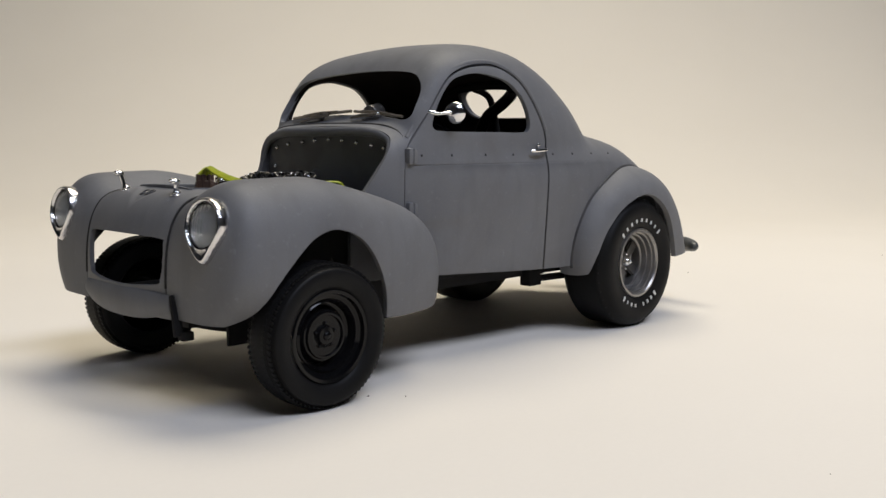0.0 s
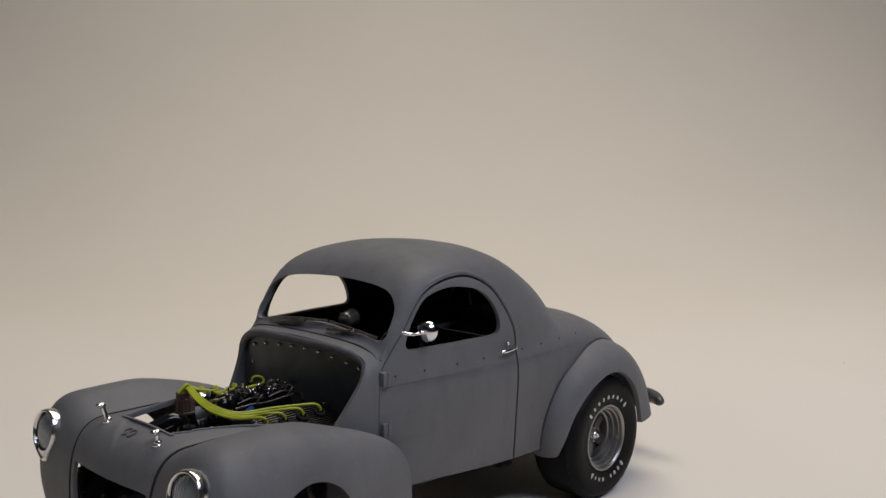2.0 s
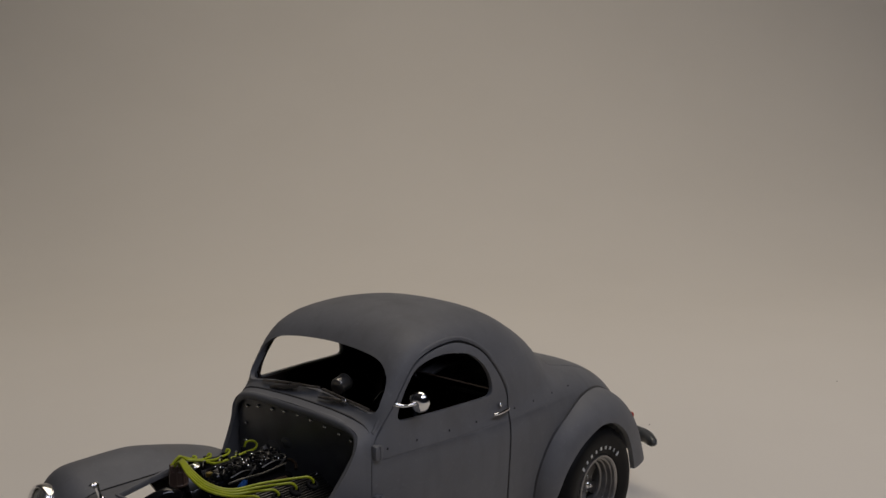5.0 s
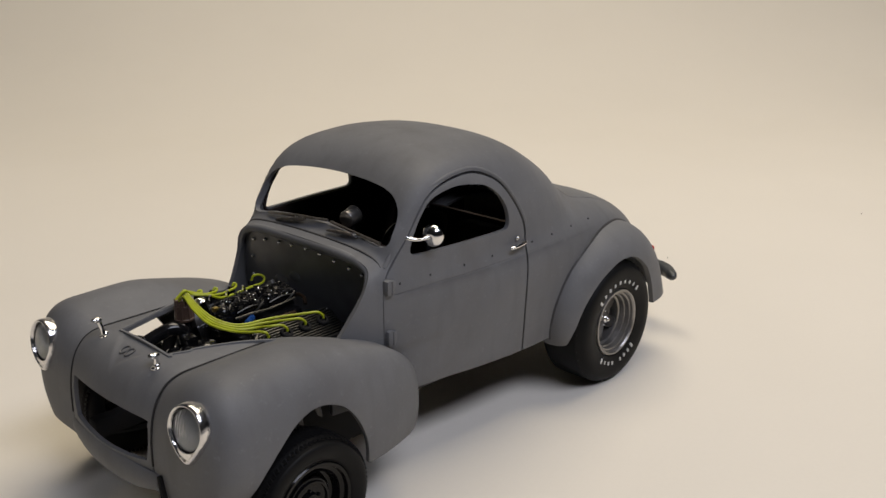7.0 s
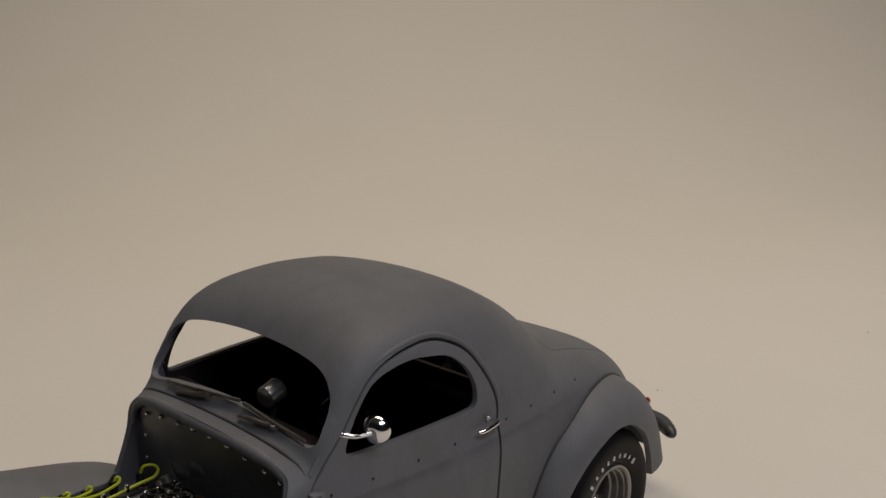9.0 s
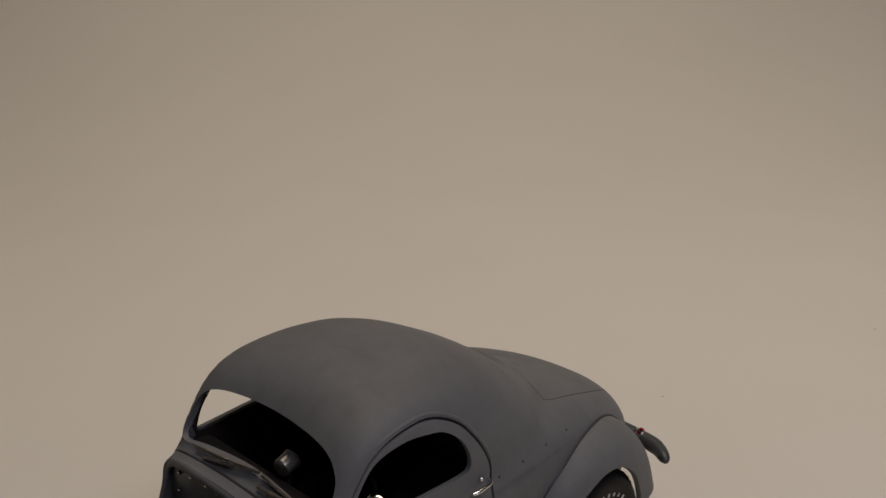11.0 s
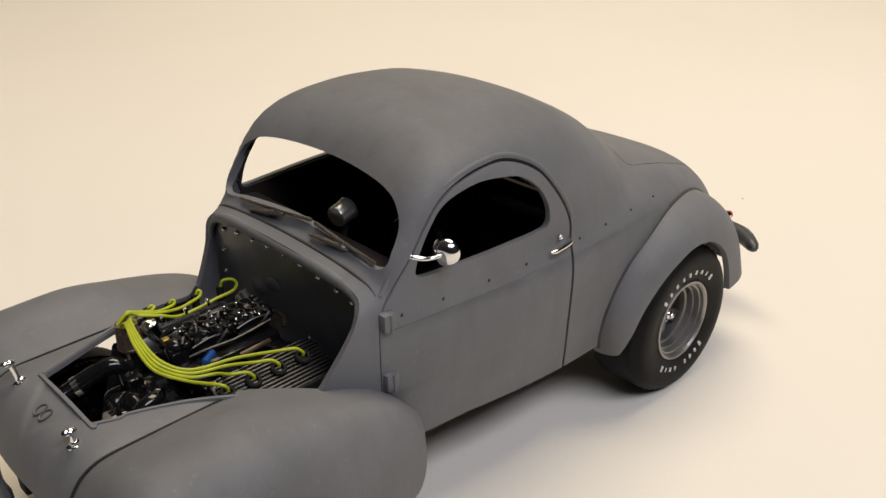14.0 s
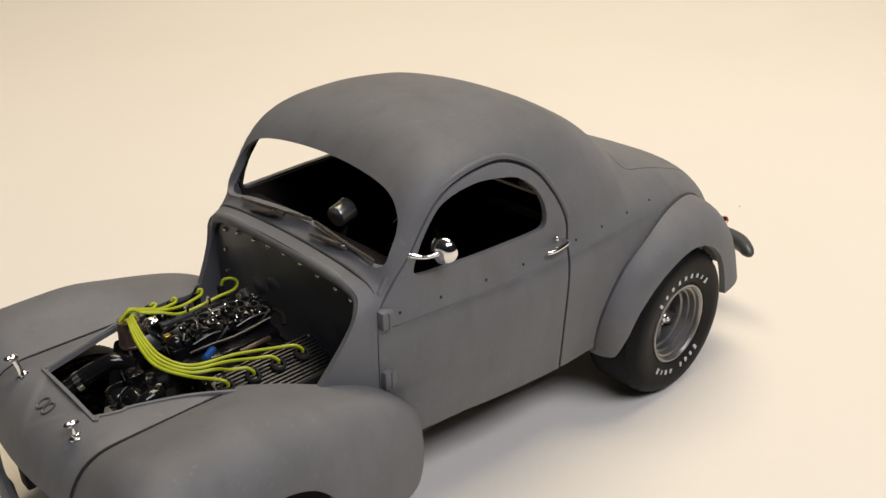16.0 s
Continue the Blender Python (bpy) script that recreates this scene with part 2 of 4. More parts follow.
def block(cx, cy, cz, sx, sy, sz, bevel=0.0, turn=None):
    """A box with eased edges."""
    bm = bmesh.new()
    bmesh.ops.create_cube(bm, size=1)
    bmesh.ops.scale(bm, vec=(sx, sy, sz), verts=bm.verts)
    if bevel:
        bmesh.ops.bevel(bm, geom=list(bm.edges), offset=bevel, segments=2, affect="EDGES", profile=0.6)
    if turn:
        bmesh.ops.rotate(bm, cent=(0, 0, 0), matrix=Euler([radians(a) for a in turn]).to_matrix(), verts=bm.verts)
    bmesh.ops.translate(bm, vec=(cx, cy, cz), verts=bm.verts)
    return bm


def ball(c, r, squash=(1, 1, 1), seg=12):
    bm = bmesh.new()
    bmesh.ops.create_uvsphere(bm, u_segments=seg, v_segments=max(6, seg // 2), radius=r)
    bmesh.ops.scale(bm, vec=squash, verts=bm.verts)
    bmesh.ops.translate(bm, vec=c, verts=bm.verts)
    return bm


def join(*bms):
    out = bmesh.new()
    for b in bms:
        me = bpy.data.meshes.new("tmp")
        b.to_mesh(me)
        b.free()
        out.from_mesh(me)
        bpy.data.meshes.remove(me)
    return out


def moved(bm, m):
    bm.transform(m)
    return bm


def mirrored(bm):
    bmesh.ops.scale(bm, vec=(1, -1, 1), verts=bm.verts)
    bmesh.ops.reverse_faces(bm, faces=bm.faces)
    return bm


def copy_bm(bm):
    return bm.copy()


def finish(me, mat, sharp=38):
    me.transform(MM)
    me.materials.clear()
    me.materials.append(mat)
    me.polygons.foreach_set("use_smooth", [True] * len(me.polygons))
    me.set_sharp_from_angle(angle=radians(sharp))
    me.update()


def part(name, bm, mat, parent, label="", sharp=38):
    """Links a bmesh, in millimetres, as one mesh object under a thing or a part."""
    me = bpy.data.meshes.new(name)
    bm.to_mesh(me)
    bm.free()
    finish(me, mat, sharp)
    ob = new(name, me)
    while parent and parent.parent and parent.parent.parent:
        parent = parent.parent
    ob.parent = parent
    if label:
        tagged(ob, label)
    return ob


def shell(bm, thick, steps, bevel=0.0):
    """Gives a sheet its thickness, then cuts or keeps by closed shapes: steps of (operation, bmesh). Returns a bmesh."""
    me = bpy.data.meshes.new("tmp_shell")
    bm.to_mesh(me)
    ob = new("tmp_shell", me)
    if thick:
        s = ob.modifiers.new("thickness", "SOLIDIFY")
        s.thickness, s.offset, s.use_even_offset = thick, -1.0, False
    made = []
    for op, cut in steps:
        cm = bpy.data.meshes.new("tmp_cut")
        cut.to_mesh(cm)
        cut.free()
        co = new("tmp_cut", cm)
        made.append(co)
        b = ob.modifiers.new("cut", "BOOLEAN")
        b.operation, b.solver, b.object = op, "EXACT", co
    if bevel:
        v = ob.modifiers.new("ease", "BEVEL")
        v.width, v.segments, v.limit_method, v.angle_limit = bevel, 2, "ANGLE", radians(50)
    dg = bpy.context.evaluated_depsgraph_get()
    dg.update()
    out = bmesh.new()
    ev = ob.evaluated_get(dg)
    out.from_mesh(ev.to_mesh())
    ev.to_mesh_clear()
    for o in (ob, *made):
        d = o.data
        bpy.data.objects.remove(o)
        bpy.data.meshes.remove(d)
    return out


def smax(a, b, k):
    h = np.maximum(k - np.abs(a - b), 0) / k
    return np.maximum(a, b) + h * h * k / 4


def outset(outline, d):
    """A closed 2D outline moved outwards by d."""
    pts = [Vector((p[0], p[1])) for p in outline]
    n = len(pts)
    area = sum(pts[i].x * pts[(i + 1) % n].y - pts[(i + 1) % n].x * pts[i].y for i in range(n))
    sgn = 1 if area > 0 else -1
    out = []
    for i in range(n):
        t = (pts[(i + 1) % n] - pts[i - 1]).normalized()
        out.append((pts[i].x + sgn * d * t.y, pts[i].y - sgn * d * t.x))
    return out

# ---------------------------------------------------------------- paper sweep and room
TURN = radians(-44)  # the sweep's back stands square to this way
ca, sa = math.cos(TURN), math.sin(TURN)


def sweep_point(u, s):
    """u runs across the paper, s along it from the front edge, over the cove and up."""
    flat, r = 760.0, 520.0
    if s < flat:
        d, z = s, 0.0
    elif s < flat + r * math.pi / 2:
        a = (s - flat) / r
        d, z = flat + r * math.sin(a), r * (1 - math.cos(a))
    else:
        d, z = flat + r, r + s - flat - r * math.pi / 2
    d -= 420.0
    return (40 + u * ca - d * sa, u * sa + d * ca, z)


paper = grid([[sweep_point(u, s) for s in [0, 200, 400, 600, *np.linspace(760, 760 + 816.8, 36), 1800, 2100]] for u in np.linspace(-1100, 1100, 12)])
ob = part("backdrop", shell(paper, 0.6, []), PAPER, None)
tagged(ob, "seamless cream paper sweep curving up behind the model", "backdrop", kind="structure")

for nm, (cx, cy, cz, sx, sy, sz) in {
    "floor": (0, 0, -805, 5000, 5000, 20), "ceiling": (0, 0, 1650, 5000, 5000, 60),
    "wall_north": (0, 2530, 420, 5000, 60, 2420), "wall_south": (0, -2530, 420, 5000, 60, 2420),
    "wall_east": (2530, 0, 420, 60, 5120, 2420), "wall_west": (-2530, 0, 420, 60, 5120, 2420)}.items():
    tagged(part(nm, block(cx, cy, cz, sx, sy, sz), WALL, None), "plain dull painted surface closing the room", nm.split("_")[0], kind="structure")
tagged(part("table", block(40, 0, -30, 2600, 2600, 50, 4), WALL, None), "plain work table under the paper", "table", kind="structure")

# ---------------------------------------------------------------- the car
car = new("model_car")
car.location = (0, 0.0006, 0)
tagged(car, "grey primer plastic model of a 1940s drag coupe, hood off", "model car")

TOP = [(29, 50.2), (31, 50.8), (33.4, 52.2), (35, 54.3), (38.4, 59.0), (41.5, 63.4), (44, 66.0), (47, 68.0), (50, 69.2), (55, 70.2), (61, 70.7), (69, 70.3), (77, 68.4), (82, 66.4), (86, 64.4), (92, 61.2), (98, 57.3), (104, 53.6), (109, 50.5), (113, 48.4), (118, 44.0), (150, 10)]
CABIN_W = [(29, 24.2), (36, 25.1), (41, 25.7), (48, 26.5), (55, 27.2), (68, 27.7), (78, 27.6), (86, 27.3), (93, 26.0), (100, 23.0), (106, 18.4), (112, 10.8), (118, 4), (150, 3)]
CROWNED = [(29, 0.5), (41, 0.9), (48, 1.7), (55, 2.4), (68, 2.9), (80, 3.2), (95, 3.0), (118, 2)]
DECK = [(29, 50.0), (33, 50.6), (40, 49.0), (50, 47.4), (70, 47.2), (85, 47.8), (95, 49.2), (102, 49.6), (110, 48.7), (118, 46.5), (125, 44.0), (131, 41.3), (137, 37.6), (142, 33.4), (146, 27.0), (149, 17.5)]
BODY_W = [(29, 24.8), (35, 25.3), (45, 27.0), (55, 28.6), (65, 29.6), (75, 30.0), (85, 29.7), (95, 29.2), (105, 28.2), (115, 27.2), (125, 25.4), (134, 22.4), (141, 18.2), (146, 14.5), (149, 11)]
FOOT = [(29, 19.4), (36, 19.2), (74, 17.5), (100, 16.8), (130, 16.5), (149, 15.5)]
MID = [(29, 30), (105, 30), (125, 26), (149, 16)]
CABIN_P = [(29, 6), (34, 11), (42, 12), (50, 9), (60, 6.2), (70, 5.1), (80, 4.5), (90, 3.6), (100, 2.9), (118, 2.3)]
CABIN_Q = [(29, 6), (42, 8.5), (60, 8), (70, 7), (80, 5.2), (88, 4.2), (100, 3.2), (118, 3)]
DECK_Q = [(29, 5.0), (85, 4.8), (100, 4.4), (110, 3.8), (122, 3.2), (135, 2.6), (149, 2.3)]


def superellipse(a, b, p, q, th, crown=0.0):
    """Radius at the angle th of |y/a|^p + |z/b|^q = 1, for z >= 0."""
    c, s = np.abs(np.cos(th)), np.abs(np.sin(th))
    lo, hi = np.zeros_like(th), np.full_like(th, a + b + 10.0)
    for _ in range(45):
        m = 0.5 * (lo + hi)
        inside = (m * c / a) ** p + (m * s / np.maximum(b - crown * np.minimum(m * c / a, 1) ** 2, 0.5)) ** q < 1
        lo, hi = np.where(inside, m, lo), np.where(inside, hi, m)
    return 0.5 * (lo + hi)


def body_section(x, n=57):
    """One ring of the body at x, from the near sill over the roof to the far sill."""
    zc, w, cw, top, deck, foot = (float(pchip(x, k)) for k in (MID, BODY_W, CABIN_W, TOP, DECK, FOOT))
    end = math.atan2(foot - zc, w)
    th = np.concatenate([np.linspace(math.pi / 2, 0.95, n // 3, endpoint=False), np.linspace(0.95, 0.30, n // 3, endpoint=False), np.linspace(0.30, end, n - 2 * (n // 3))])
    up = np.maximum(th, 0.0)
    r1 = superellipse(w, deck - zc, float(pchip(x, DECK_Q)), float(pchip(x, DECK_Q)), up)
    r2 = superellipse(cw, max(top - zc, 1.0), float(pchip(x, CABIN_P)), float(pchip(x, CABIN_Q)), up, float(pchip(x, CROWNED)))
    r = smax(r1, r2, 2.6)
    r = np.where(th < 0, w / np.cos(th), r)
    y, z = r * np.cos(th), zc + r * np.sin(th)
    tuck = np.clip((44 - z) / 26, 0, 1) ** 1.6
    y = y * (1 - 0.085 * tuck * np.clip((x - 25) / 25, 0, 1))
    skew = np.clip((48.4 - z) / 9.5 * 7.2, 0, 11) * np.clip((35.5 - x) / 6, 0, 1)
    skew_far = 3.0 * np.clip((45.6 - z) / 9.5, 0, 2) ** 1.6 * np.clip((35.5 - x) / 6, 0, 1)
    lean = 1.2 * (np.minimum(y, 20) / 18) ** 2 * np.clip((52 - x) / 12, 0, 1) * np.clip((z - 50) / 4, 0, 1)
    near_half = [(x - k - m, 0.26 * k - yy, zz) for k, m, yy, zz in zip(skew, lean, y, z)]
    tuck_far = 0.7 * np.clip((35.5 - x) / 6, 0, 1) * np.clip((45.5 - z) / 3, 0, 1)
    far_half = [(x - k - m, yy - 0.1 * k, zz) for k, m, yy, zz in zip(skew_far, lean, y - tuck_far, z)]
    return near_half[::-1] + far_half[1:]


stations = sorted({*np.round(np.arange(29.6, 52, 0.8), 2), *np.arange(52, 88, 1.8), *np.arange(88, 149, 1.3), 148.8})
skin = grid([body_section(x) for x in stations])
bmesh.ops.recalc_face_normals(skin, faces=skin.faces)
if sum(f.normal.z * f.calc_area() for f in skin.faces) < 0:
    bmesh.ops.reverse_faces(skin, faces=skin.faces)

DOOR = [(p.x, p.y) for p in spline([(31.2, 20), (31.0, 32), (31.3, 44), (34.6, 49.1), (37.5, 53.3), (40.5, 57.6), (43.5, 60.8), (47.4, 62.8), (53.0, 64.0), (59.0, 63.8), (64.8, 61.0), (68.9, 56.4), (71.9, 51.8), (73.2, 48.2), (73.0, 44.5), (72.1, 38), (72.3, 29), (73.2, 18.5)], 78)] + [(74.2, 12), (31.4, 12)]
WINDOW = [(p.x, p.y) for p in spline([(38.5, 51.8), (40.2, 55.8), (43.4, 59.9), (46.8, 61.6), (52.0, 62.4), (57.0, 61.9), (61.2, 60.8), (64.9, 58.0), (67.0, 54.8), (67.7, 52.2), (67.3, 50.3), (65.2, 49.7), (56, 49.7), (48, 49.7), (41.0, 49.8), (38.9, 50.2)], 72, True)]
WINDOW_FAR = [(x, z + 1.2 * max(0.0, min(1.0, (52.5 - z) / 3.0))) for x, z in WINDOW]
SCREEN = [(p.x, p.y) for p in spline([(-22.0, 52.2), (-23.1, 55.4), (-21.7, 60.0), (-16.2, 62.5), (0, 63.4), (16.0, 62.5), (21.3, 60.0), (22.6, 55.4), (21.6, 52.2), (14, 52.9), (0, 53.5), (-14, 52.9)], 72, True)]
BACK = [(p.x, p.y) for p in spline([(-12.8, 56.6), (-11.6, 60.0), (-8, 61.6), (0, 62.2), (10, 61.6), (14.2, 60), (15.6, 57), (15.0, 54.9), (12, 54.3), (0, 54.2), (-10, 54.4), (-12.4, 55.0)], 64, True)]
LID = [(p.x, p.y) for p in spline([(106.5, 0), (105.0, -8.5), (102.4, -18.6)], 12)] + [(p.x, p.y) for p in spline([(103.6, -19.4), (113, -19.4), (124, -17.5), (134, -14), (142, -9), (147, 0)], 26)]
LID = LID + [(x, -y) for x, y in LID[-2:0:-1]]


def wheel_hole(x, z, r, y0, y1, n=40):
    return prism([(x + r * math.cos(2 * math.pi * k / n), z + r * math.sin(2 * math.pi * k / n)) for k in range(n)], "y", y0, y1)


def side_y(x, z):
    """Half width of the body's skin at x and height z."""
    pts = sorted((p[2], p[1]) for p in body_section(x) if p[1] > 5)
    return float(np.interp(z, [p[0] for p in pts], [p[1] for p in pts]))


def belt_groove(s):
    """A cutter for the thin line pressed along the flank under the pin holes."""
    rows = []
    for x in np.arange(33, 99, 3.0):
        z, y = 42.6 + 0.006 * (x - 33), side_y(x, 42.7)
        rows.append([(x, s * (y - 0.09), z), (x, s * (y + 3), z - 0.9), (x, s * (y + 3), z + 1.1), (x, s * (y - 0.09), z + 0.14)])
    bm = grid(rows, close_v=True)
    n = len(bm.verts)
    bm.verts.ensure_lookup_table()
    bm.faces.new([bm.verts[k] for k in range(4)])
    bm.faces.new([bm.verts[n - 4 + k] for k in range(4)][::-1])
    bmesh.ops.recalc_face_normals(bm, faces=bm.faces)
    return bm


DOOR_GAP = [(q[0] if p[0] > 50 else p[0] + (q[0] - p[0]) * 0.3, q[1]) for p, q in zip(DOOR, outset(DOOR, 0.62))]
body = shell(copy_bm(skin), 1.1, [
    ("DIFFERENCE", belt_groove(-1)),
    ("DIFFERENCE", belt_groove(1)),
    ("DIFFERENCE", prism(SCREEN, "x", 20, 62)),
    ("DIFFERENCE", prism(BACK, "x", 80, 125)),
    ("DIFFERENCE", prism(DOOR_GAP, "y", -45, -17)),
    ("DIFFERENCE", prism(DOOR_GAP, "y", 17, 45)),
    ("DIFFERENCE", prism(outset(LID, 0.22), "z", 28, 75)),
    ("DIFFERENCE", wheel_hole(105.5, 17, 19, -45, -16)),
    ("DIFFERENCE", wheel_hole(105.5, 17, 19, 16, 45)),
])
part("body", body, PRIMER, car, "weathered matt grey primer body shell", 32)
lid = shell(copy_bm(skin), 1.1, [("INTERSECT", prism(LID, "z", 28, 75))])
part("trunk_lid", lid, PRIMER, car, "closed grey trunk lid with thin dark gap", 32)
door_near = shell(copy_bm(skin), 1.1, [("INTERSECT", prism(DOOR, "y", -45, -17)), ("DIFFERENCE", prism(WINDOW, "y", -46, -16)), ("DIFFERENCE", belt_groove(-1))], 0.22)
door_far = shell(copy_bm(skin), 1.1, [("INTERSECT", prism(DOOR, "y", 17, 45)), ("DIFFERENCE", prism(WINDOW_FAR, "y", 16, 46)), ("DIFFERENCE", belt_groove(1))], 0.2)
lining = copy_bm(skin)
bmesh.ops.delete(lining, geom=[v for v in lining.verts if v.co.x < 36.5 or v.co.x > 112], context="VERTS")
lining.normal_update()
for v in lining.verts:
    v.co -= v.normal * 1.25
lining = shell(lining, 0.25, [("DIFFERENCE", prism(outset(SCREEN, 0.5), "x", 20, 62)), ("DIFFERENCE", prism(outset(BACK, 0.4), "x", 80, 125)), ("DIFFERENCE", prism(outset(WINDOW, 0.4), "y", -46, -12)), ("DIFFERENCE", prism(outset(WINDOW_FAR, 0.4), "y", 12, 46))])
part("lining", lining, INSIDE, car, "dark painted inside of the cabin")
for panel in (door_near, door_far):
    part("door", panel, PRIMER, car, "closed grey primer door with empty window", 32)
# black tube added behind the door gap to darken it
for sd in (-1, 1):
    line = [p for p in outset(DOOR, 0.3)[:78] if p[0] > 40 and p[1] > 20]
    part("door_gap_backing", tube([(x, sd * (side_y(x, z) - 0.85), z) for x, z in line], 0.55, 8), SEAM, car, "black backing that darkens the gap round the door's edge")
drip = [p for p in outset(DOOR, 1.0)[2:70] if p[1] > (48.0 if p[0] < 45 else 49.5)]
for sd in (-1, 1):
    part("drip_rail", tube([(x, sd * (side_y(x, z) - 0.30), z) for x, z in drip], 0.5, 10), PRIMER, car)
skin.free()

# ---------------------------------------------------------------- front fenders and nose
FRONT, EASE = -18.3, 10.0
CROWN = [(-20, 40.6), (-8, 41.0), (2, 41.2), (9, 40.2), (16, 38.3), (22, 36.3), (27, 34.3), (31, 31.9), (34, 29.2), (36.4, 26.2), (38.0, 23.6), (38.9, 21.4)]
SEAM_Z = [(-20, 37.4), (2, 37.8), (9, 37.6), (16, 37.0), (22, 35.9), (27, 34.2), (31, 31.9), (34, 29.2), (36.4, 26.2), (38.0, 23.6), (38.9, 21.4)]
OUTER = [(-20, -36.4), (-5, -36.4), (10, -36.0), (22, -34.6), (30, -33.0), (34, -31.4), (35.4, -30.0), (36.4, -28.3), (37.8, -26.6), (38.9, -25.0)]
INNER = [(-20, -15.7), (8, -15.7), (10, -15.0), (15, -17.6), (22, -22.3), (25, -23.4), (38.9, -24.2)]
INNER_FAR = INNER[:4] + [(20, -18.3), (22, -19.2), (24, -21.6), (26, -23.4), (38.9, -24.2)]
SKIRT = [(-20, 16.6), (-12, 16.4), (16, 14.4), (22, 13.9), (30, 14.0), (33, 14.2), (34.8, 14.6), (35.8, 14.8), (37.4, 16.2), (38.9, 18.4)]


def nose_ease(x, k=3):
    """1 behind the rounded front, falling to 0 at its foremost line."""
    r = max(0.0, min(1.0, (FRONT + EASE - x) / EASE))
    return (1 - r ** k) ** (1 / k)


def fender_section(x, inner):
    f = nose_ease(x)
    zt, zi = (19 + (float(pchip(x, k)) - 19) * f for k in (CROWN, SEAM_Z))
    yi = float(pchip(x, inner))
    yo = yi + (float(pchip(x, OUTER)) - yi) * nose_ease(x, 4)
    zb = float(pchip(x, SKIRT))
    yc = 0.5 * (float(pchip(x, INNER)) + yo)
    zm = zb + (zt - zb) * 0.42
    pts = []
    for k in range(12):
        s = k / 12
        pts.append((x, yi + (yc - yi) * s, zi + (zt - zi) * math.sin(s * math.pi / 2) ** 1.2))
    for k in range(21):
        a = math.pi / 2 * k / 20
        e = 2 / 2.25
        pts.append((x, yc + (yo - yc) * math.sin(a) ** e, zm + (zt - zm) * max(0.0, math.cos(a)) ** e))
    for k in range(1, 9):
        s = k / 8
        pts.append((x, yo + (1.0 + 3.6 * max(0.0, min(1.0, (-5 - x) / 8))) * s * s * f, zm + (zb - zm) * s))
    return pts


fx = sorted({*(FRONT + EASE - EASE * math.sin(a) for a in np.linspace(0.02, math.pi / 2, 22)), *np.arange(-8.5, 34, 1.2), 34.4, 34.8, 35.2, 35.6, 36.0, 36.4, 36.9, 37.4, 37.8, 38.2, 38.5, 38.8})


def fender_skin(inner):
    sk = grid([fender_section(x, inner) for x in fx])
    bmesh.ops.remove_doubles(sk, verts=sk.verts, dist=0.01)
    bmesh.ops.recalc_face_normals(sk, faces=sk.faces)
    if sum(f.normal.z * f.calc_area() for f in sk.faces) < 0:
        bmesh.ops.reverse_faces(sk, faces=sk.faces)
    return sk


ARCH = [(p.x, p.y) for p in spline([(-20.5, 12.5), (-18.2, 15.4), (-15.2, 16.9), (-12.6, 18.3), (-10.6, 20.8), (-8.2, 24.3), (-4.2, 28.4), (-0.3, 31.1), (4.6, 32.0), (10.0, 30.0), (13.8, 25.5), (16.4, 19.4), (17.4, 12)], 60)] + [(17.4, 5), (-20.5, 5)]
near, far = (shell(fender_skin(k), 1.0, [("DIFFERENCE", prism(ARCH, "y", -50, -18.0))], 0.1) for k in (INNER, INNER_FAR))
far = mirrored(far)
for panel in (near, far):
    part("front_fender", panel, PRIMER, car, "rounded grey primer front fender", 34)

# dark tube along the joint, a crease line like the rear fender's
for sd in (1, -1):
    part("fender_joint_line", tube([(x, sd * (float(pchip(x, INNER)) - 0.25), float(pchip(x, SEAM_Z)) + 0.1) for x in np.arange(30, 38.7, 0.6)], 0.38, 8), WASH_AND_SHADE, car, "dark line for wash and shade in the joint of fender and body")


def nose_seam(sd):
    """The dark joint that runs up the front and back along the nose's edge."""
    pts = [(x - 0.05, sd * 15.52, z - 0.28) for x, z in nose_line()[3:]]
    return tube(pts, 0.24, 6)


def nose_line():
    """The nose's side profile, from the apron's foot up the front and back over the top: (x, z)."""
    out = [(FRONT + 0.9, 15.9), (FRONT + 0.35, 17.4), (FRONT, 19)]
    for a in np.linspace(0.05, math.pi / 2, 34):
        x = FRONT + EASE - EASE * math.cos(a)
        out.append((x, 19 + (38.0 - 19) * nose_ease(x)))
    out += [(x, 38.0) for x in np.arange(FRONT + EASE + 0.7, 10.2, 0.8)]
    return out


def nose_point(x, y, z):
    """A point of the nose's skin: the profile's (x, z) bowed across y, with the flat V cut in from the bay to its tip."""
    k = 1 - (y / 15.5) ** 2
    front = min(1.0, max(0.0, (x - FRONT) / EASE))
    px_, pz = x - 1.7 * k * (1 - front), z + k * 1.1 * front - 0.35 * front * (y / 15.5) ** 8
    wide = 8.3 * min(1.0, max(0.0, (px_ + 17.8) / 8.4))
    s = min(1.0, max(0.0, (wide - abs(y)) / 2.2)) if -17.8 < px_ < -9.0 else 0.0
    plane = 39.1 - 0.6 * max(0.0, -9.2 - px_)
    return (px_, y, pz + s * s * (3 - 2 * s) * min(0.0, max(-0.4, plane - pz)))


def nose_height(x, y):
    """The height of the nose's skin over the point (x, y)."""
    x0 = x
    for _ in range(12):
        x0 += x - nose_point(x0, y, 38.0)[0]
    return nose_point(x0, y, 19 + 19 * nose_ease(x0))[2]


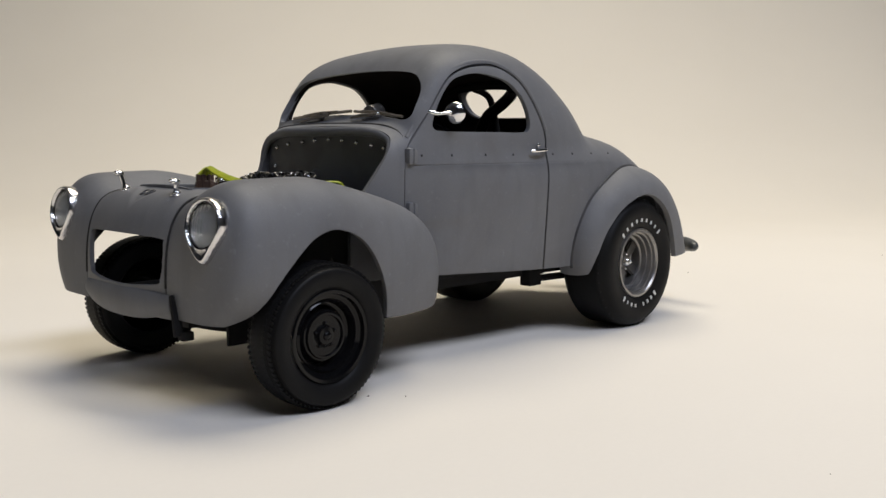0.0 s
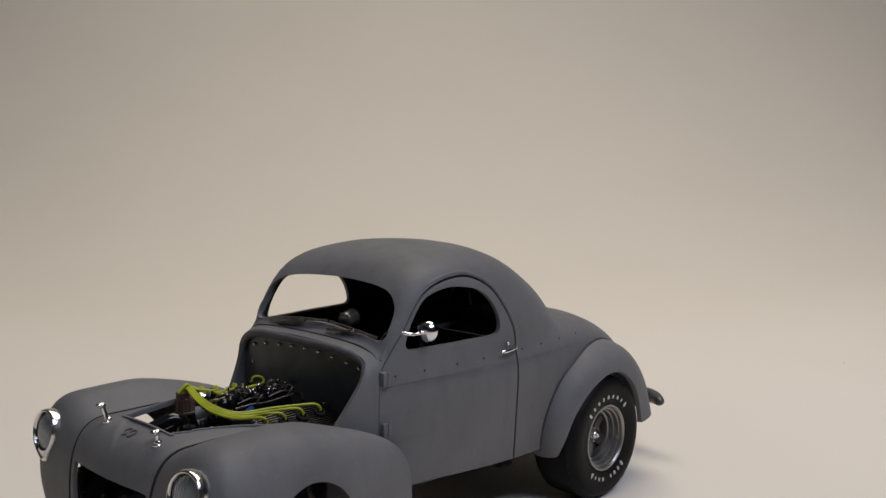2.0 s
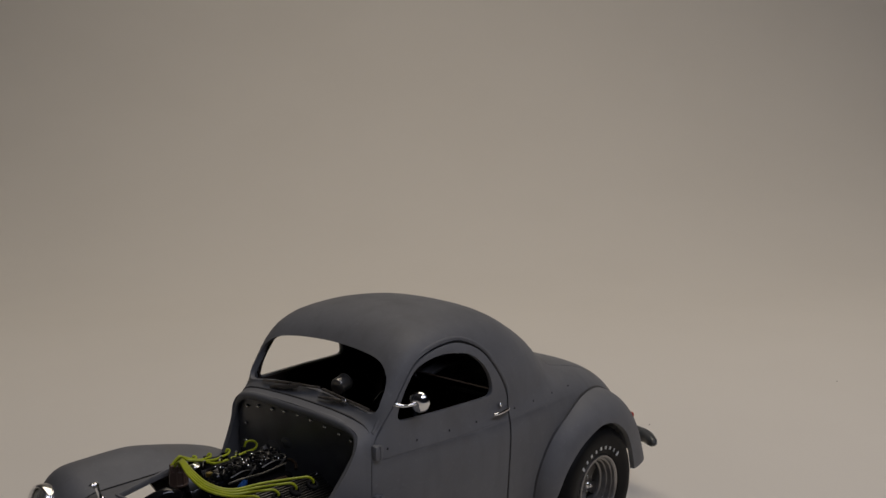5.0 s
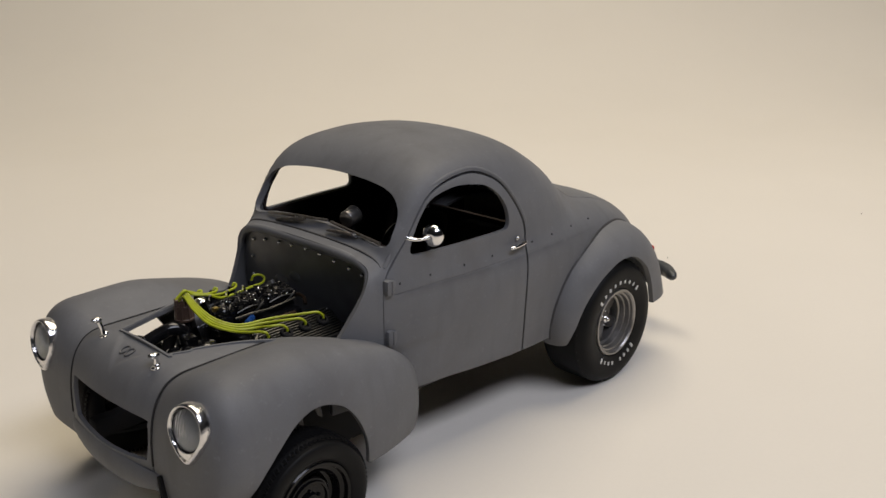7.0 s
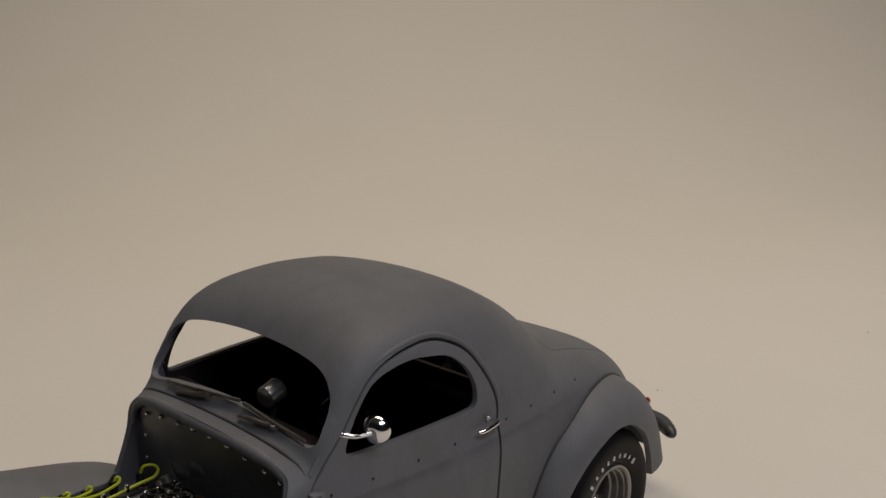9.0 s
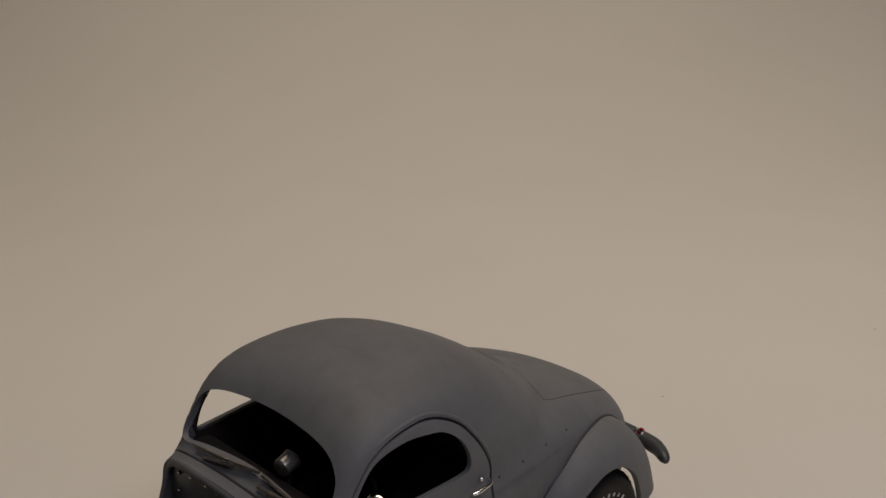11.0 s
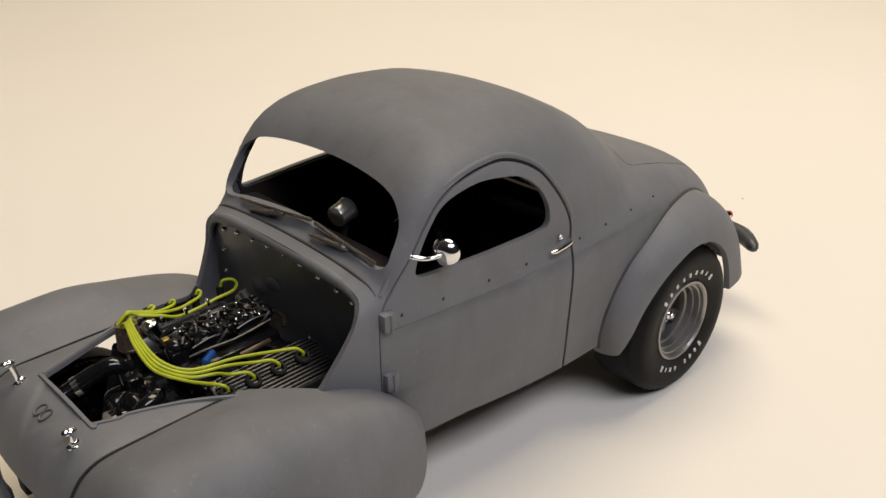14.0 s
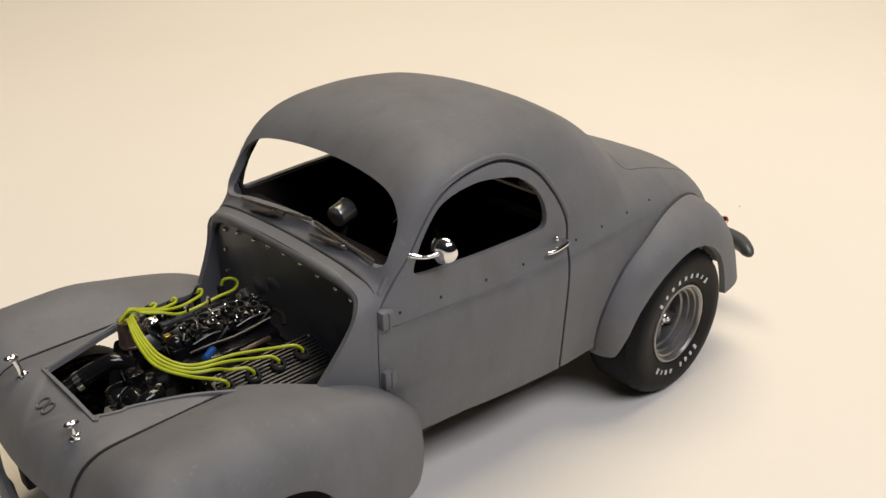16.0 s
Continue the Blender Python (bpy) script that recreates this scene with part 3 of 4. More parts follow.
rows = [[nose_point(x, y, z) for y in np.linspace(-15.36, 15.36, 97)] for x, z in nose_line()]
nose = grid(rows)
bmesh.ops.recalc_face_normals(nose, faces=nose.faces)
if sum(f.normal.z * f.calc_area() for f in nose.faces) < 0:
    bmesh.ops.reverse_faces(nose, faces=nose.faces)
BAY = [(-9.2, -8.2), (-8.7, -8.7), (-5.6, -9.8), (-4.1, -9.8), (2.3, -12.1), (6, -13.9), (10, -16.2), (14, -17.5), (14, 17.5), (8, 15.2), (4, 13.6), (0.6, 12.2), (-3.1, 10.6), (-8.7, 8.4), (-9.2, 7.9)]
GRILLE = [(p.x, p.y) for p in spline([(-14.3, 29.4), (-12.9, 30.4), (0, 30.7), (12.4, 30.4), (13.7, 29.4), (13.6, 26), (12.9, 22.8), (11.4, 21.8), (0, 21.2), (-12.4, 22.1), (-14.0, 23.3), (-14.5, 26)], 60, True)]
nose = shell(nose, 0.9, [("DIFFERENCE", prism(BAY, "z", 30, 50)), ("DIFFERENCE", prism(GRILLE, "x", -30, -8))], 0.2)
for sd in (1, -1):
    part("nose_seam", nose_seam(sd), SEAM, car, "dark joint between nose and fender")
part("nose_panel", nose, PRIMER, car, "grey primer nose panel with open grille mouth", 34)

lip = spline([(p[0], p[1], 0) for p in BAY[9:] + BAY[:7]], 70)
lip = [(p.x - 0.15, p.y * 1.012) for p in lip]
flange = grid([[(x, y, 38.2 + 1.1 * (1 - (y / 15.5) ** 2) - d) for d in (0, 0.5, 1.0)] for x, y in lip])
part("bay_flange", shell(flange, 0.5, [], 0.15), PRIMER, car, "narrow turned edge round the engine bay")

rows = []
for v in np.linspace(0, 1, 13):
    row = []
    for y in np.linspace(-17.3, 15.5, 41):
        k = 1 - (abs(y + 0.9) / 16.4) ** 2.4
        low, high = 17.2 - 1.9 * k, 20.6 + 0.5 * k
        bow = math.sin(math.pi * (0.12 + 0.78 * v)) ** 0.8
        row.append((FRONT + 0.55 - 1.5 * k - (1.15 + 0.35 * k) * bow, y, low + (high - low) * v))
    rows.append(row)
sheet = grid(rows)
bmesh.ops.recalc_face_normals(sheet, faces=sheet.faces)
if sum(f.normal.x * f.calc_area() for f in sheet.faces) > 0:
    bmesh.ops.reverse_faces(sheet, faces=sheet.faces)
part("apron", shell(sheet, 0.6, [], 0.2), PRIMER, car, "grey apron panel under the grille mouth")

# ---------------------------------------------------------------- rear fenders
WX, WZ = 105.5, 17.0


def rear_fender():
    """A teardrop fender lofted round the rear wheel."""
    arch = [(87.6, 15.2), (88.6, 19.5), (91.0, 25.0), (95.2, 29.6), (100.0, 32.3), (106.0, 34.0), (112.0, 33.0), (117.4, 29.0), (121.2, 23.0), (123.8, 16.6)]
    rim = [(86.0, 14.6), (84.8, 18.0), (85.2, 25.4), (89.4, 33.4), (96.4, 38.2), (105.0, 41.2), (115.0, 41.0), (124.0, 37.4), (131.8, 29.0), (136.6, 17.6)]
    a = spline([(x, 0, z) for x, z in arch], 52)
    o = spline([(x, 0, z) for x, z in rim], 52)
    rows = []
    for i, (p, q) in enumerate(zip(a, o)):
        s = i / 51
        out_y = float(pchip(s, [(0, -30.6), (0.15, -32.8), (0.4, -34.2), (0.75, -34.4), (1, -33.2)]))
        in_y = float(pchip(s, [(0, -25.6), (0.3, -26.4), (0.6, -25.0), (0.8, -21.5), (1, -18.0)]))
        row = [(p.x, out_y + 1.2, p.z)]
        for k in range(17):
            ang = k / 16 * math.pi / 2
            tail = max(0.0, (s - 0.6) / 0.4)
            m = 0.03 + 0.97 * math.sin(ang) ** (1.2 - 0.42 * tail)
            y = out_y + (in_y - out_y) * (1 - math.cos(ang) ** (0.95 - 0.35 * tail))
            row.append((p.x + (q.x - p.x) * m, y, p.z + (q.z - p.z) * m))
        row.append((q.x - (q.x - WX) * 0.04, in_y + 3.0, q.z - (q.z - WZ) * 0.03))
        rows.append(row)
    FENDER_ROWS.extend(rows)
    bm = grid(rows)
    bmesh.ops.recalc_face_normals(bm, faces=bm.faces)
    if sum(f.normal.y * f.calc_area() for f in bm.faces) > 0:
        bmesh.ops.reverse_faces(bm, faces=bm.faces)
    return shell(bm, 0.9, [])


def fender_crease():
    """Where the near rear fender's skin enters the body's side."""
    seen = []
    for row in FENDER_ROWS[4:-6]:
        for a, b in zip(row[6:-1], row[7:]):
            if b[0] < 147 and -b[1] < side_y(b[0], b[2]):
                ya, yb = -a[1] - side_y(a[0], a[2]), -b[1] - side_y(b[0], b[2])
                t = ya / (ya - yb) if ya > yb else 0.5
                seen.append(tuple(p + (q - p) * max(0.0, min(1.0, t)) for p, q in zip(a, b)))
                break
    return seen


FENDER_ROWS = []
rf = rear_fender()
crease = fender_crease()
# dark tube in the crease draws wash and the raised rim's shadow line
for sd in (1, -1):
    part("fender_joint_line", tube([(x, sd * y, z) for x, y, z in crease], 0.4, 8), WASH_AND_SHADE, car, "dark line for wash and shade in the joint of fender and body")
rfar = mirrored(copy_bm(rf))
part("rear_fender", rf, PRIMER, car, "teardrop grey primer rear fender", 40)
part("rear_fender", rfar, PRIMER, car, "teardrop grey primer rear fender", 40)

# ---------------------------------------------------------------- firewall, cabin and underside
FIRE = [(p.x, p.y) for p in spline([(-22.4, 24), (-22.0, 38), (-20.8, 44.6), (-18.4, 47.2), (-9, 48.7), (0, 49.2), (9, 48.7), (18.4, 47.2), (20.8, 44.6), (22.0, 38), (22.4, 24)], 60)]
def firewall_sheet():
    """The panel's flat face between the cowl's sides."""
    rows = []
    for v in np.linspace(0, 1, 22):
        row = []
        for y, z in FIRE:
            row.append((30.8, y * 1.05 * (1 - 0.05 * (1 - v)), 22 + (z + 1.1 - 22) * v))
        rows.append(row)
    bm = grid(rows)
    bmesh.ops.recalc_face_normals(bm, faces=bm.faces)
    if sum(f.normal.x * f.calc_area() for f in bm.faces) > 0:
        bmesh.ops.reverse_faces(bm, faces=bm.faces)
    return bm


part("firewall", shell(firewall_sheet(), 0.6, []), PRIMER_DARK, car, "dark grey riveted firewall panel")


def skin_ring(x, low, inwards):
    """The line of the body's skin at x above the height low, moved towards the middle."""
    out = []
    for px_, y, z in body_section(x):
        if z > low:
            d = math.hypot(y, z - 34)
            out.append((px_, y * (1 - inwards / d), 34 + (z - 34) * (1 - inwards / d)))
    return out


bead = skin_ring(30.1, 43.5, 1.25)
part("firewall_bead", tube(bead, [0.3, 0.9, 1.1, 1.1, 1.1, 1.1, 1.1, 1.1, 1.1, 0.9, 0.3], 12), PRIMER, car)
part("bead_groove", tube(skin_ring(32.0, 45.4, 0.16), [0.05, 0.34, 0.36, 0.36, 0.36, 0.36, 0.36, 0.34, 0.05], 8), WASH_AND_SHADE, car, "dark wash in the groove behind the cowl bead")
# low lumps added where the glossy firewall shows soft reflections
for y, z, r in ((9.4, 38.0, 1.9), (4.4, 40.2, 1.5)):
    part("firewall_sheen_lump", ball((30.9, y, z), r, (0.22, 1.4, 0.9), 20), PRIMER_DARK, car, "low lump standing in for a soft reflection on the firewall")
part("floor_pan", block(76, 0, 18.6, 92, 49, 1.2, 0.4), BLACK_FLAT, car, "flat black floor pan")
part("tail_pan", block(134, 0, 20, 26, 28, 1.2, 0.4), BLACK_FLAT, car)
part("rear_bulkhead", block(92, 0, 30, 1.2, 42, 24, 0.3), INSIDE, car)
part("dashboard", block(37.5, 0, 47.5, 5.5, 45, 6, 1.6), INSIDE, car, "dark dashboard under the windscreen")
for y in (-11.5, 11.5):
    part("seat_cushion", block(67, y, 26, 17, 17, 8, 2.4), INSIDE, car, "dark bucket seat")
    part("seat_back", block(77, y, 36, 6, 16, 19, 2.4, (0, 12, 0)), INSIDE, car, "dark bucket seat back")
for y in (-15.5, 15.5):
    part("frame_rail", block(60, y, 16.2, 150, 3.2, 4.2, 0.5), BLACK_FLAT, car, "flat black chassis rail")

# ---------------------------------------------------------------- wheels (built with the outer face towards -y)
def tyre_profile(r, w, rim, bulge):
    h = w / 2
    pts = [(-h + 0.9, rim), (-h + 0.1, rim + 0.5), (-h - bulge * 0.6, rim + (r - rim) * 0.3), (-h - bulge, rim + (r - rim) * 0.55), (-h - bulge * 0.6, rim + (r - rim) * 0.78), (-h + 0.5, r - 0.8), (-h + 1.3, r - 0.2), (-h + 2.4, r)]
    return pts + [(-y, rr) for y, rr in pts[::-1]]


def wheel(x, y, z, r, w, rim, kind, side):
    """A tyre on its rim; side is -1 on the near flank, 1 on the far one."""
    hub = new("wheel")
    hub.parent = car
    tagged(hub, "black steel front wheel with treaded tyre" if kind == "front" else "silver five-spoke rear wheel with wide slick tyre")
    face = (lambda bm: moved(bm, Matrix.Translation((x, y, z)))) if side < 0 else (lambda bm: moved(mirrored(bm), Matrix.Translation((x, y, z))))
    h = w / 2
    fine = spline([(a, b, 0) for a, b in tyre_profile(r, w, rim, 0.7)], 46)
    tyre = lathe([(p.x, p.y) for p in fine], 72)
    part("tyre", face(tyre), RUBBER, hub, "black rubber tyre", 50)
    if kind == "front":
        bits = []
        for k in range(80):
            a = 2 * math.pi * k / 80
            for j, off in enumerate((-2.8, -1.4, 0, 1.4, 2.8)):
                b = block(0, off, r - (0.14 if abs(off) < 2 else 0.42), 0.6, 1.0, 0.34, 0, (0, 0, 20 if j % 2 else -20))
                bits.append(moved(b, Matrix.Rotation(a + (j % 2) * 0.05, 4, "Y")))
        part("tread", face(join(*bits)), RUBBER, hub)
        prof = [(-h + 0.2, rim + 0.35), (-h - 0.1, rim + 0.1), (-h, rim - 0.5), (-h + 0.9, rim - 0.7), (-h + 1.2, rim - 1.5), (-h + 0.9, rim - 1.9), (-h + 2.6, rim - 2.3), (-h + 2.9, rim - 2.9), (-h + 2.0, rim - 3.6), (-h + 1.7, rim - 4.6), (-h + 2.0, 1.9), (-h + 1.3, 1.6), (-h + 1.1, 0.02)]
        part("rim", face(lathe(prof, 56)), RIM_BLACK, hub, "gloss black steel rim", 30)
        for k in range(5):
            a = 2 * math.pi * k / 5 + 0.3
            part("lug_nut", face(ball((2.2 * math.cos(a), -h + 1.75, 2.2 * math.sin(a)), 0.34, seg=8)), RIM_BLACK, hub)
        part("hub_ring", face(lathe([(-h + 2.0, 4.3), (-h + 1.35, 4.15), (-h + 1.35, 3.75), (-h + 2.1, 3.6)], 40)), RIM_BLACK, hub)
        for k in range(5):
            a = 2 * math.pi * k / 5 + 0.3 + math.pi / 5
            part("rim_slot", face(ball((3.0 * math.cos(a), -h + 2.0, 3.0 * math.sin(a)), 0.6, (1, 0.3, 1), 12)), BLACK_FLAT, hub)
        part("hub_cap", face(ball((0, -h + 1.3, 0), 0.9, (1, 0.7, 1), 14)), RIM_BLACK, hub)
    else:
        prof = [(-h + 0.4, rim + 0.3), (-h - 0.15, rim + 0.15), (-h - 0.2, rim - 0.3), (-h + 0.2, rim - 0.65), (-h + 0.9, rim - 0.75), (-h + 1.0, rim - 1.15), (-h + 2.2, rim - 1.3), (-h + 2.3, rim - 1.7), (-h + 3.6, rim - 1.85), (-h + 3.8, rim - 2.35), (-h + 6.2, rim - 2.7), (-h + 6.6, rim - 3.2), (-h + 6.6, 0.02)]
        part("rim", face(lathe(prof, 64)), SILVER, hub, "stepped silver rim", 30)
        for k in range(5):
            a = 2 * math.pi * k / 5 + 0.5
            spoke = prism([(1.3, -1.05), (2.4, -1.35), (rim - 2.3, -1.6), (rim - 2.3, 1.6), (2.4, 1.35), (1.3, 1.05)], "y", -h + 4.4, -h + 6.3)
            bmesh.ops.bevel(spoke, geom=list(spoke.edges), offset=0.35, segments=2, affect="EDGES")
            part("spoke", face(moved(spoke, Matrix.Rotation(a, 4, "Y"))), DARK_SILVER, hub, "dull grey spoke")
            a2 = a + math.pi / 5
            part("spoke_gap", face(moved(ball((0, -h + 6.5, 0), 1.15, (1.5, 0.25, 1.0), 12), Matrix.Translation((4.2 * math.cos(a2), 0, 4.2 * math.sin(a2))) @ Matrix.Rotation(-a2, 4, "Y"))), BLACK_FLAT, hub)
            part("lug_nut", face(ball((2.0 * math.cos(a2), -h + 4.3, 2.0 * math.sin(a2)), 0.34, seg=8)), CHROME, hub)
        part("centre", face(lathe([(-h + 6.0, 2.6), (-h + 4.6, 2.4), (-h + 4.3, 2.1), (-h + 4.1, 0.02)], 24)), DARK_SILVER, hub)
        part("spinner", face(join(lathe([(-h + 4.4, 1.25), (-h + 3.3, 1.1), (-h + 2.9, 0.7), (-h + 2.8, 0.02)], 20), ball((0, -h + 2.9, 0), 0.7, seg=10))), CHROME, hub, "chrome centre spinner")
        part("tread_edge", face(join(*[moved(block(0, -h + 1.5 + 0.5 * (k % 2), r - 0.3, 0.5, 0.75, 0.4, 0, (0, 0, 18 if k % 2 else -18)), Matrix.Rotation(2 * math.pi * k / 84, 4, "Y")) for k in range(84)])), RUBBER, hub)
        # lettering on the sidewall, kept as plain bars
        for base, pitch, count in ((math.pi / 2, 0.205, 9), (-math.pi / 2, 0.172, 9)):
            for k in range(count):
                if base < 0 and k == 4:
                    continue
                a = base + (k - (count - 1) / 2) * pitch
                big = k in (0, count - 1)
                r0, r1 = rim + 1.95 - 0.15 * big, rim + 2.85 + 0.25 * big
                wide = (0.026, 0.014, 0.028, 0.026, 0.030, 0.024, 0.030, 0.028, 0.030)[k]
                quad = [(math.cos(a - wide) * r0, math.sin(a - wide) * r0), (math.cos(a + wide) * r0, math.sin(a + wide) * r0), (math.cos(a + wide) * r1, math.sin(a + wide) * r1), (math.cos(a - wide) * r1, math.sin(a - wide) * r1)]
                part("sidewall_mark", face(prism(quad, "y", -h - 0.62, -h - 0.1)), WHITE_MARK, hub)
    return hub


wheel(1.7, -33.2, 13.2, 13.2, 7.3, 8.2, "front", -1)
wheel(1.7, 29.9, 13.2, 13.2, 7.3, 8.2, "front", 1)
wheel(105.6, -27.2, 16.6, 16.6, 12.5, 8.7, "rear", -1)
wheel(105.6, 27.2, 16.6, 16.6, 12.5, 8.7, "rear", 1)
part("front_axle", tube([(1.6, -28, 13.1), (1.6, -20, 13.4), (1.6, -12, 11.2), (1.6, 12, 11.2), (1.6, 20, 13.4), (1.6, 28, 13.1)], 1.3, 10), BLACK_FLAT, car, "flat black tube front axle")
for s in (-1, 1):
    part("shock_mount", join(block(114.5, s * 23.5, 32.2, 4.0, 3.0, 3.0, 0.6), tube([(114.5, s * 23.0, 31), (112, s * 20, 20)], 1.1, 10)), BLACK_FLAT, car, "black rear shock absorber")
part("rear_axle", tube([(105.6, -22, 16.6), (105.6, 22, 16.6)], 2.2, 12), BLACK_FLAT, car)

# ---------------------------------------------------------------- engine
def engine_part(name, bm, mat, label=""):
    return part(name, bm, mat, engine, label)


engine = new("engine")
engine.parent = car
engine.location = (0, -0.0006, 0)
tagged(engine, "black V8 engine with finned valve covers and yellow wires")

engine_part("block", join(block(16.5, 0, 25, 25, 17, 14, 1.2), block(16, 0, 14.5, 22, 12, 9, 1.5)), BLACK_GLOSS, "gloss black engine block")
engine_part("timing_cover", join(block(3.4, 0, 25, 2.4, 14, 14, 0.9), moved(lathe([(-0.8, 4.2), (0.8, 4.2)], 24), Matrix.Translation((1.4, 0, 20)) @ Matrix.Rotation(math.pi / 2, 4, "Z"))), BLACK_GLOSS)
engine_part("gearbox", tube([(29, 0, 24), (40, 0, 22), (52, 0, 20)], [6.5, 5.0, 3.0], 14), DARK_METAL)
rng = random.Random(11)


def valve_cover(side):
    """A finned cover, tilted outwards; side is -1 near, 1 far."""
    m = Matrix.Translation((17.8 if side < 0 else 16.8, side * 12.9, 34.7 if side < 0 else 34.0)) @ Matrix.Rotation(radians(-26 * side), 4, "X")
    base = block(0, 0, 0, 19.6, 8.4, 3.2, 0.7)
    cover = engine_part("valve_cover", moved(base, m), DARK_METAL if side < 0 else DARK_SILVER, "finned dark metal valve cover")
    for k in range(12):
        y = -3.63 + k * 0.66
        part("fin", moved(block(0.4 * abs(k - 5.5) / 5.5, y, 1.75, 19.0 - 1.6 * max(0, abs(k - 5.5) - 3.5) / 2, 0.3, 0.8, 0.08), m), FIN_METAL, cover)
    for k in range(4 if side < 0 else 0):
        x = -8.2 + k * 4.65
        cup = join(moved(lathe([(-0.6, 1.35), (0.55, 1.35), (0.75, 1.15), (0.75, 0.75), (0.1, 0.7), (0.1, 0.02)], 16), Matrix.Translation((x, -0.65 * side, 2.0)) @ Matrix.Rotation(math.pi / 2, 4, "X")),)
        part("plug_boot", moved(cup, m), BLACK_FLAT, cover, "black plug boot")
    for x, y in ((-9.2, -3.6), (-9.2, 3.6), (9.2, -3.6), (9.2, 3.6)):
        part("bolt", moved(ball((x, y, 1.7), 0.45, (1, 1, 0.7), 8), m), DARK_SILVER, cover)
    engine_part("cylinder_head", moved(block(0, 0.6 * side, -4, 19.4, 9.5, 5.5, 0.6), m), BLACK_GLOSS)
    for k in range(4):
        x = 9.6 + k * 4.9
        engine_part("exhaust_pipe", tube([(x, side * 13.5, 28.5), (x + 1, side * 16.6, 26.5), (x + 2.5, side * 17.6, 21), (x + 5, side * 16.5, 15)], 1.15, 9, 12), DARK_METAL)
    return m


cover_m = {s: valve_cover(s) for s in (-1, 1)}
engine_part("intake_manifold", block(17, 0.5, 34.5, 18, 8.5, 4.5, 1.0), BLACK_GLOSS, "gloss black intake manifold")
for k in range(4):
    for s in (-1, 1):
        engine_part("intake_runner", block(10 + 4.7 * k, s * 4.8, 34, 2.6, 5.5, 2.6, 0.6), BLACK_GLOSS)


def carburettor(cx, cy):
    c = engine_part("carburettor", join(block(cx, cy, 37.4, 6.2, 6.6, 1.4, 0.3), block(cx, cy, 38.8, 5.2, 5.6, 1.8, 0.4), block(cx, cy, 39.9, 5.8, 4.4, 0.7, 0.2)), BLACK_GLOSS, "small black four-barrel carburettor")
    for dx in (-1.35, 1.35):
        for dy in (-1.2, 1.2):
            part("barrel", moved(lathe([(-0.2, 1.05), (0.9, 1.05), (0.9, 0.8), (-0.1, 0.78), (-0.1, 0.02)], 14), Matrix.Translation((cx + dx, cy + dy, 40.0)) @ Matrix.Rotation(math.pi / 2, 4, "X")), DARK_METAL, c)
    for dx in (-3.6, 3.6):
        part("float_bowl", block(cx + dx, cy, 38.9, 1.7, 4.6, 2.0, 0.4), BLACK_GLOSS, c)
    for k in range(24):
        p = (cx + rng.uniform(-3.6, 3.6), cy + rng.uniform(-3.2, 3.2), 39.8 + rng.uniform(0, 0.9))
        part("screw", ball(p, 0.18 + rng.random() * 0.2, seg=7), CHROME if k % 3 else DARK_METAL, c)
    for dy in (-3.1, 3.1):
        part("linkage", tube([(cx - 3.2, cy + dy, 39.2), (cx, cy + dy * 1.08, 39.9), (cx + 3.4, cy + dy, 39.3)], 0.16, 6, 8), DARK_SILVER, c, "thin dull throttle rod")
    part("choke_lever", tube([(cx + 1, cy - 3.2, 38.2), (cx + 1.8, cy - 3.9, 39.4), (cx + 3.0, cy - 3.6, 40.2)], 0.22, 6, 8), DARK_SILVER, c)
    for k in range(18):
        x0, y0 = cx + rng.uniform(-3.4, 2.6), cy + rng.uniform(-3.0, 3.0)
        z0 = 39.8 + rng.uniform(0.1, 0.9)
        dx, dy = rng.uniform(-1.4, 1.8), rng.uniform(-1.5, 1.5)
        part("lever", tube([(x0, y0, z0 - 0.6), (x0 + dx * 0.4, y0 + dy * 0.2, z0 + 0.5), (x0 + dx, y0 + dy, z0 + rng.uniform(-0.4, 0.4))], 0.15 + 0.1 * rng.random(), 6, 7), (BLACK_GLOSS, BLACK_GLOSS, DARK_METAL, DARK_SILVER)[k % 4], c)
    for k in range(15):
        p = (cx + rng.uniform(-3.6, 3.6), cy + rng.uniform(-3.2, 3.2), 40.0 + rng.uniform(-0.2, 0.6))
        part("bracket", block(*p, rng.uniform(0.5, 1.3), rng.uniform(0.5, 1.2), rng.uniform(0.4, 1.0), 0.12, (rng.uniform(-25, 25), rng.uniform(-25, 25), rng.uniform(0, 90))), (BLACK_GLOSS, DARK_METAL)[k % 2], c)


carburettor(14.0, 1.6)
carburettor(22.2, 1.6)
engine_part("fuel_line", tube([(9.5, -2.6, 38.6), (13, -3.1, 38.9), (18, -3.1, 38.6), (24.8, -2.6, 38.9)], 0.24, 7, 16), DARK_METAL, "thin dark fuel line")
engine_part("fuel_line", tube([(9.5, 5.6, 38.8), (14, 6.3, 39.0), (20, 6.2, 38.7), (25.5, 5.2, 38.8)], 0.26, 7, 16), DARK_METAL)
engine_part("fuel_rail", tube([(17.0, -5.2, 36.6), (20.0, -5.4, 36.9), (22.8, -5.0, 36.7)], 0.5, 9, 12), COPPER_DARK, "dark brown fuel rail beside the carburettors")
engine_part("ignition_hose", tube([(8.2, 4.0, 37.8), (9.4, 5.6, 38.9), (12.6, 6.2, 39.2), (17.0, 6.2, 38.7), (21.0, 6.2, 38.2)], 0.45, 9, 24), BLACK_GLOSS, "black hose looping past the carburettors")
engine_part("fuel_pump", join(block(9.0, 1.0, 37.2, 3.0, 3.4, 3.2, 0.6), ball((9.0, 1.0, 39.0), 1.5, seg=12)), BLACK_GLOSS)
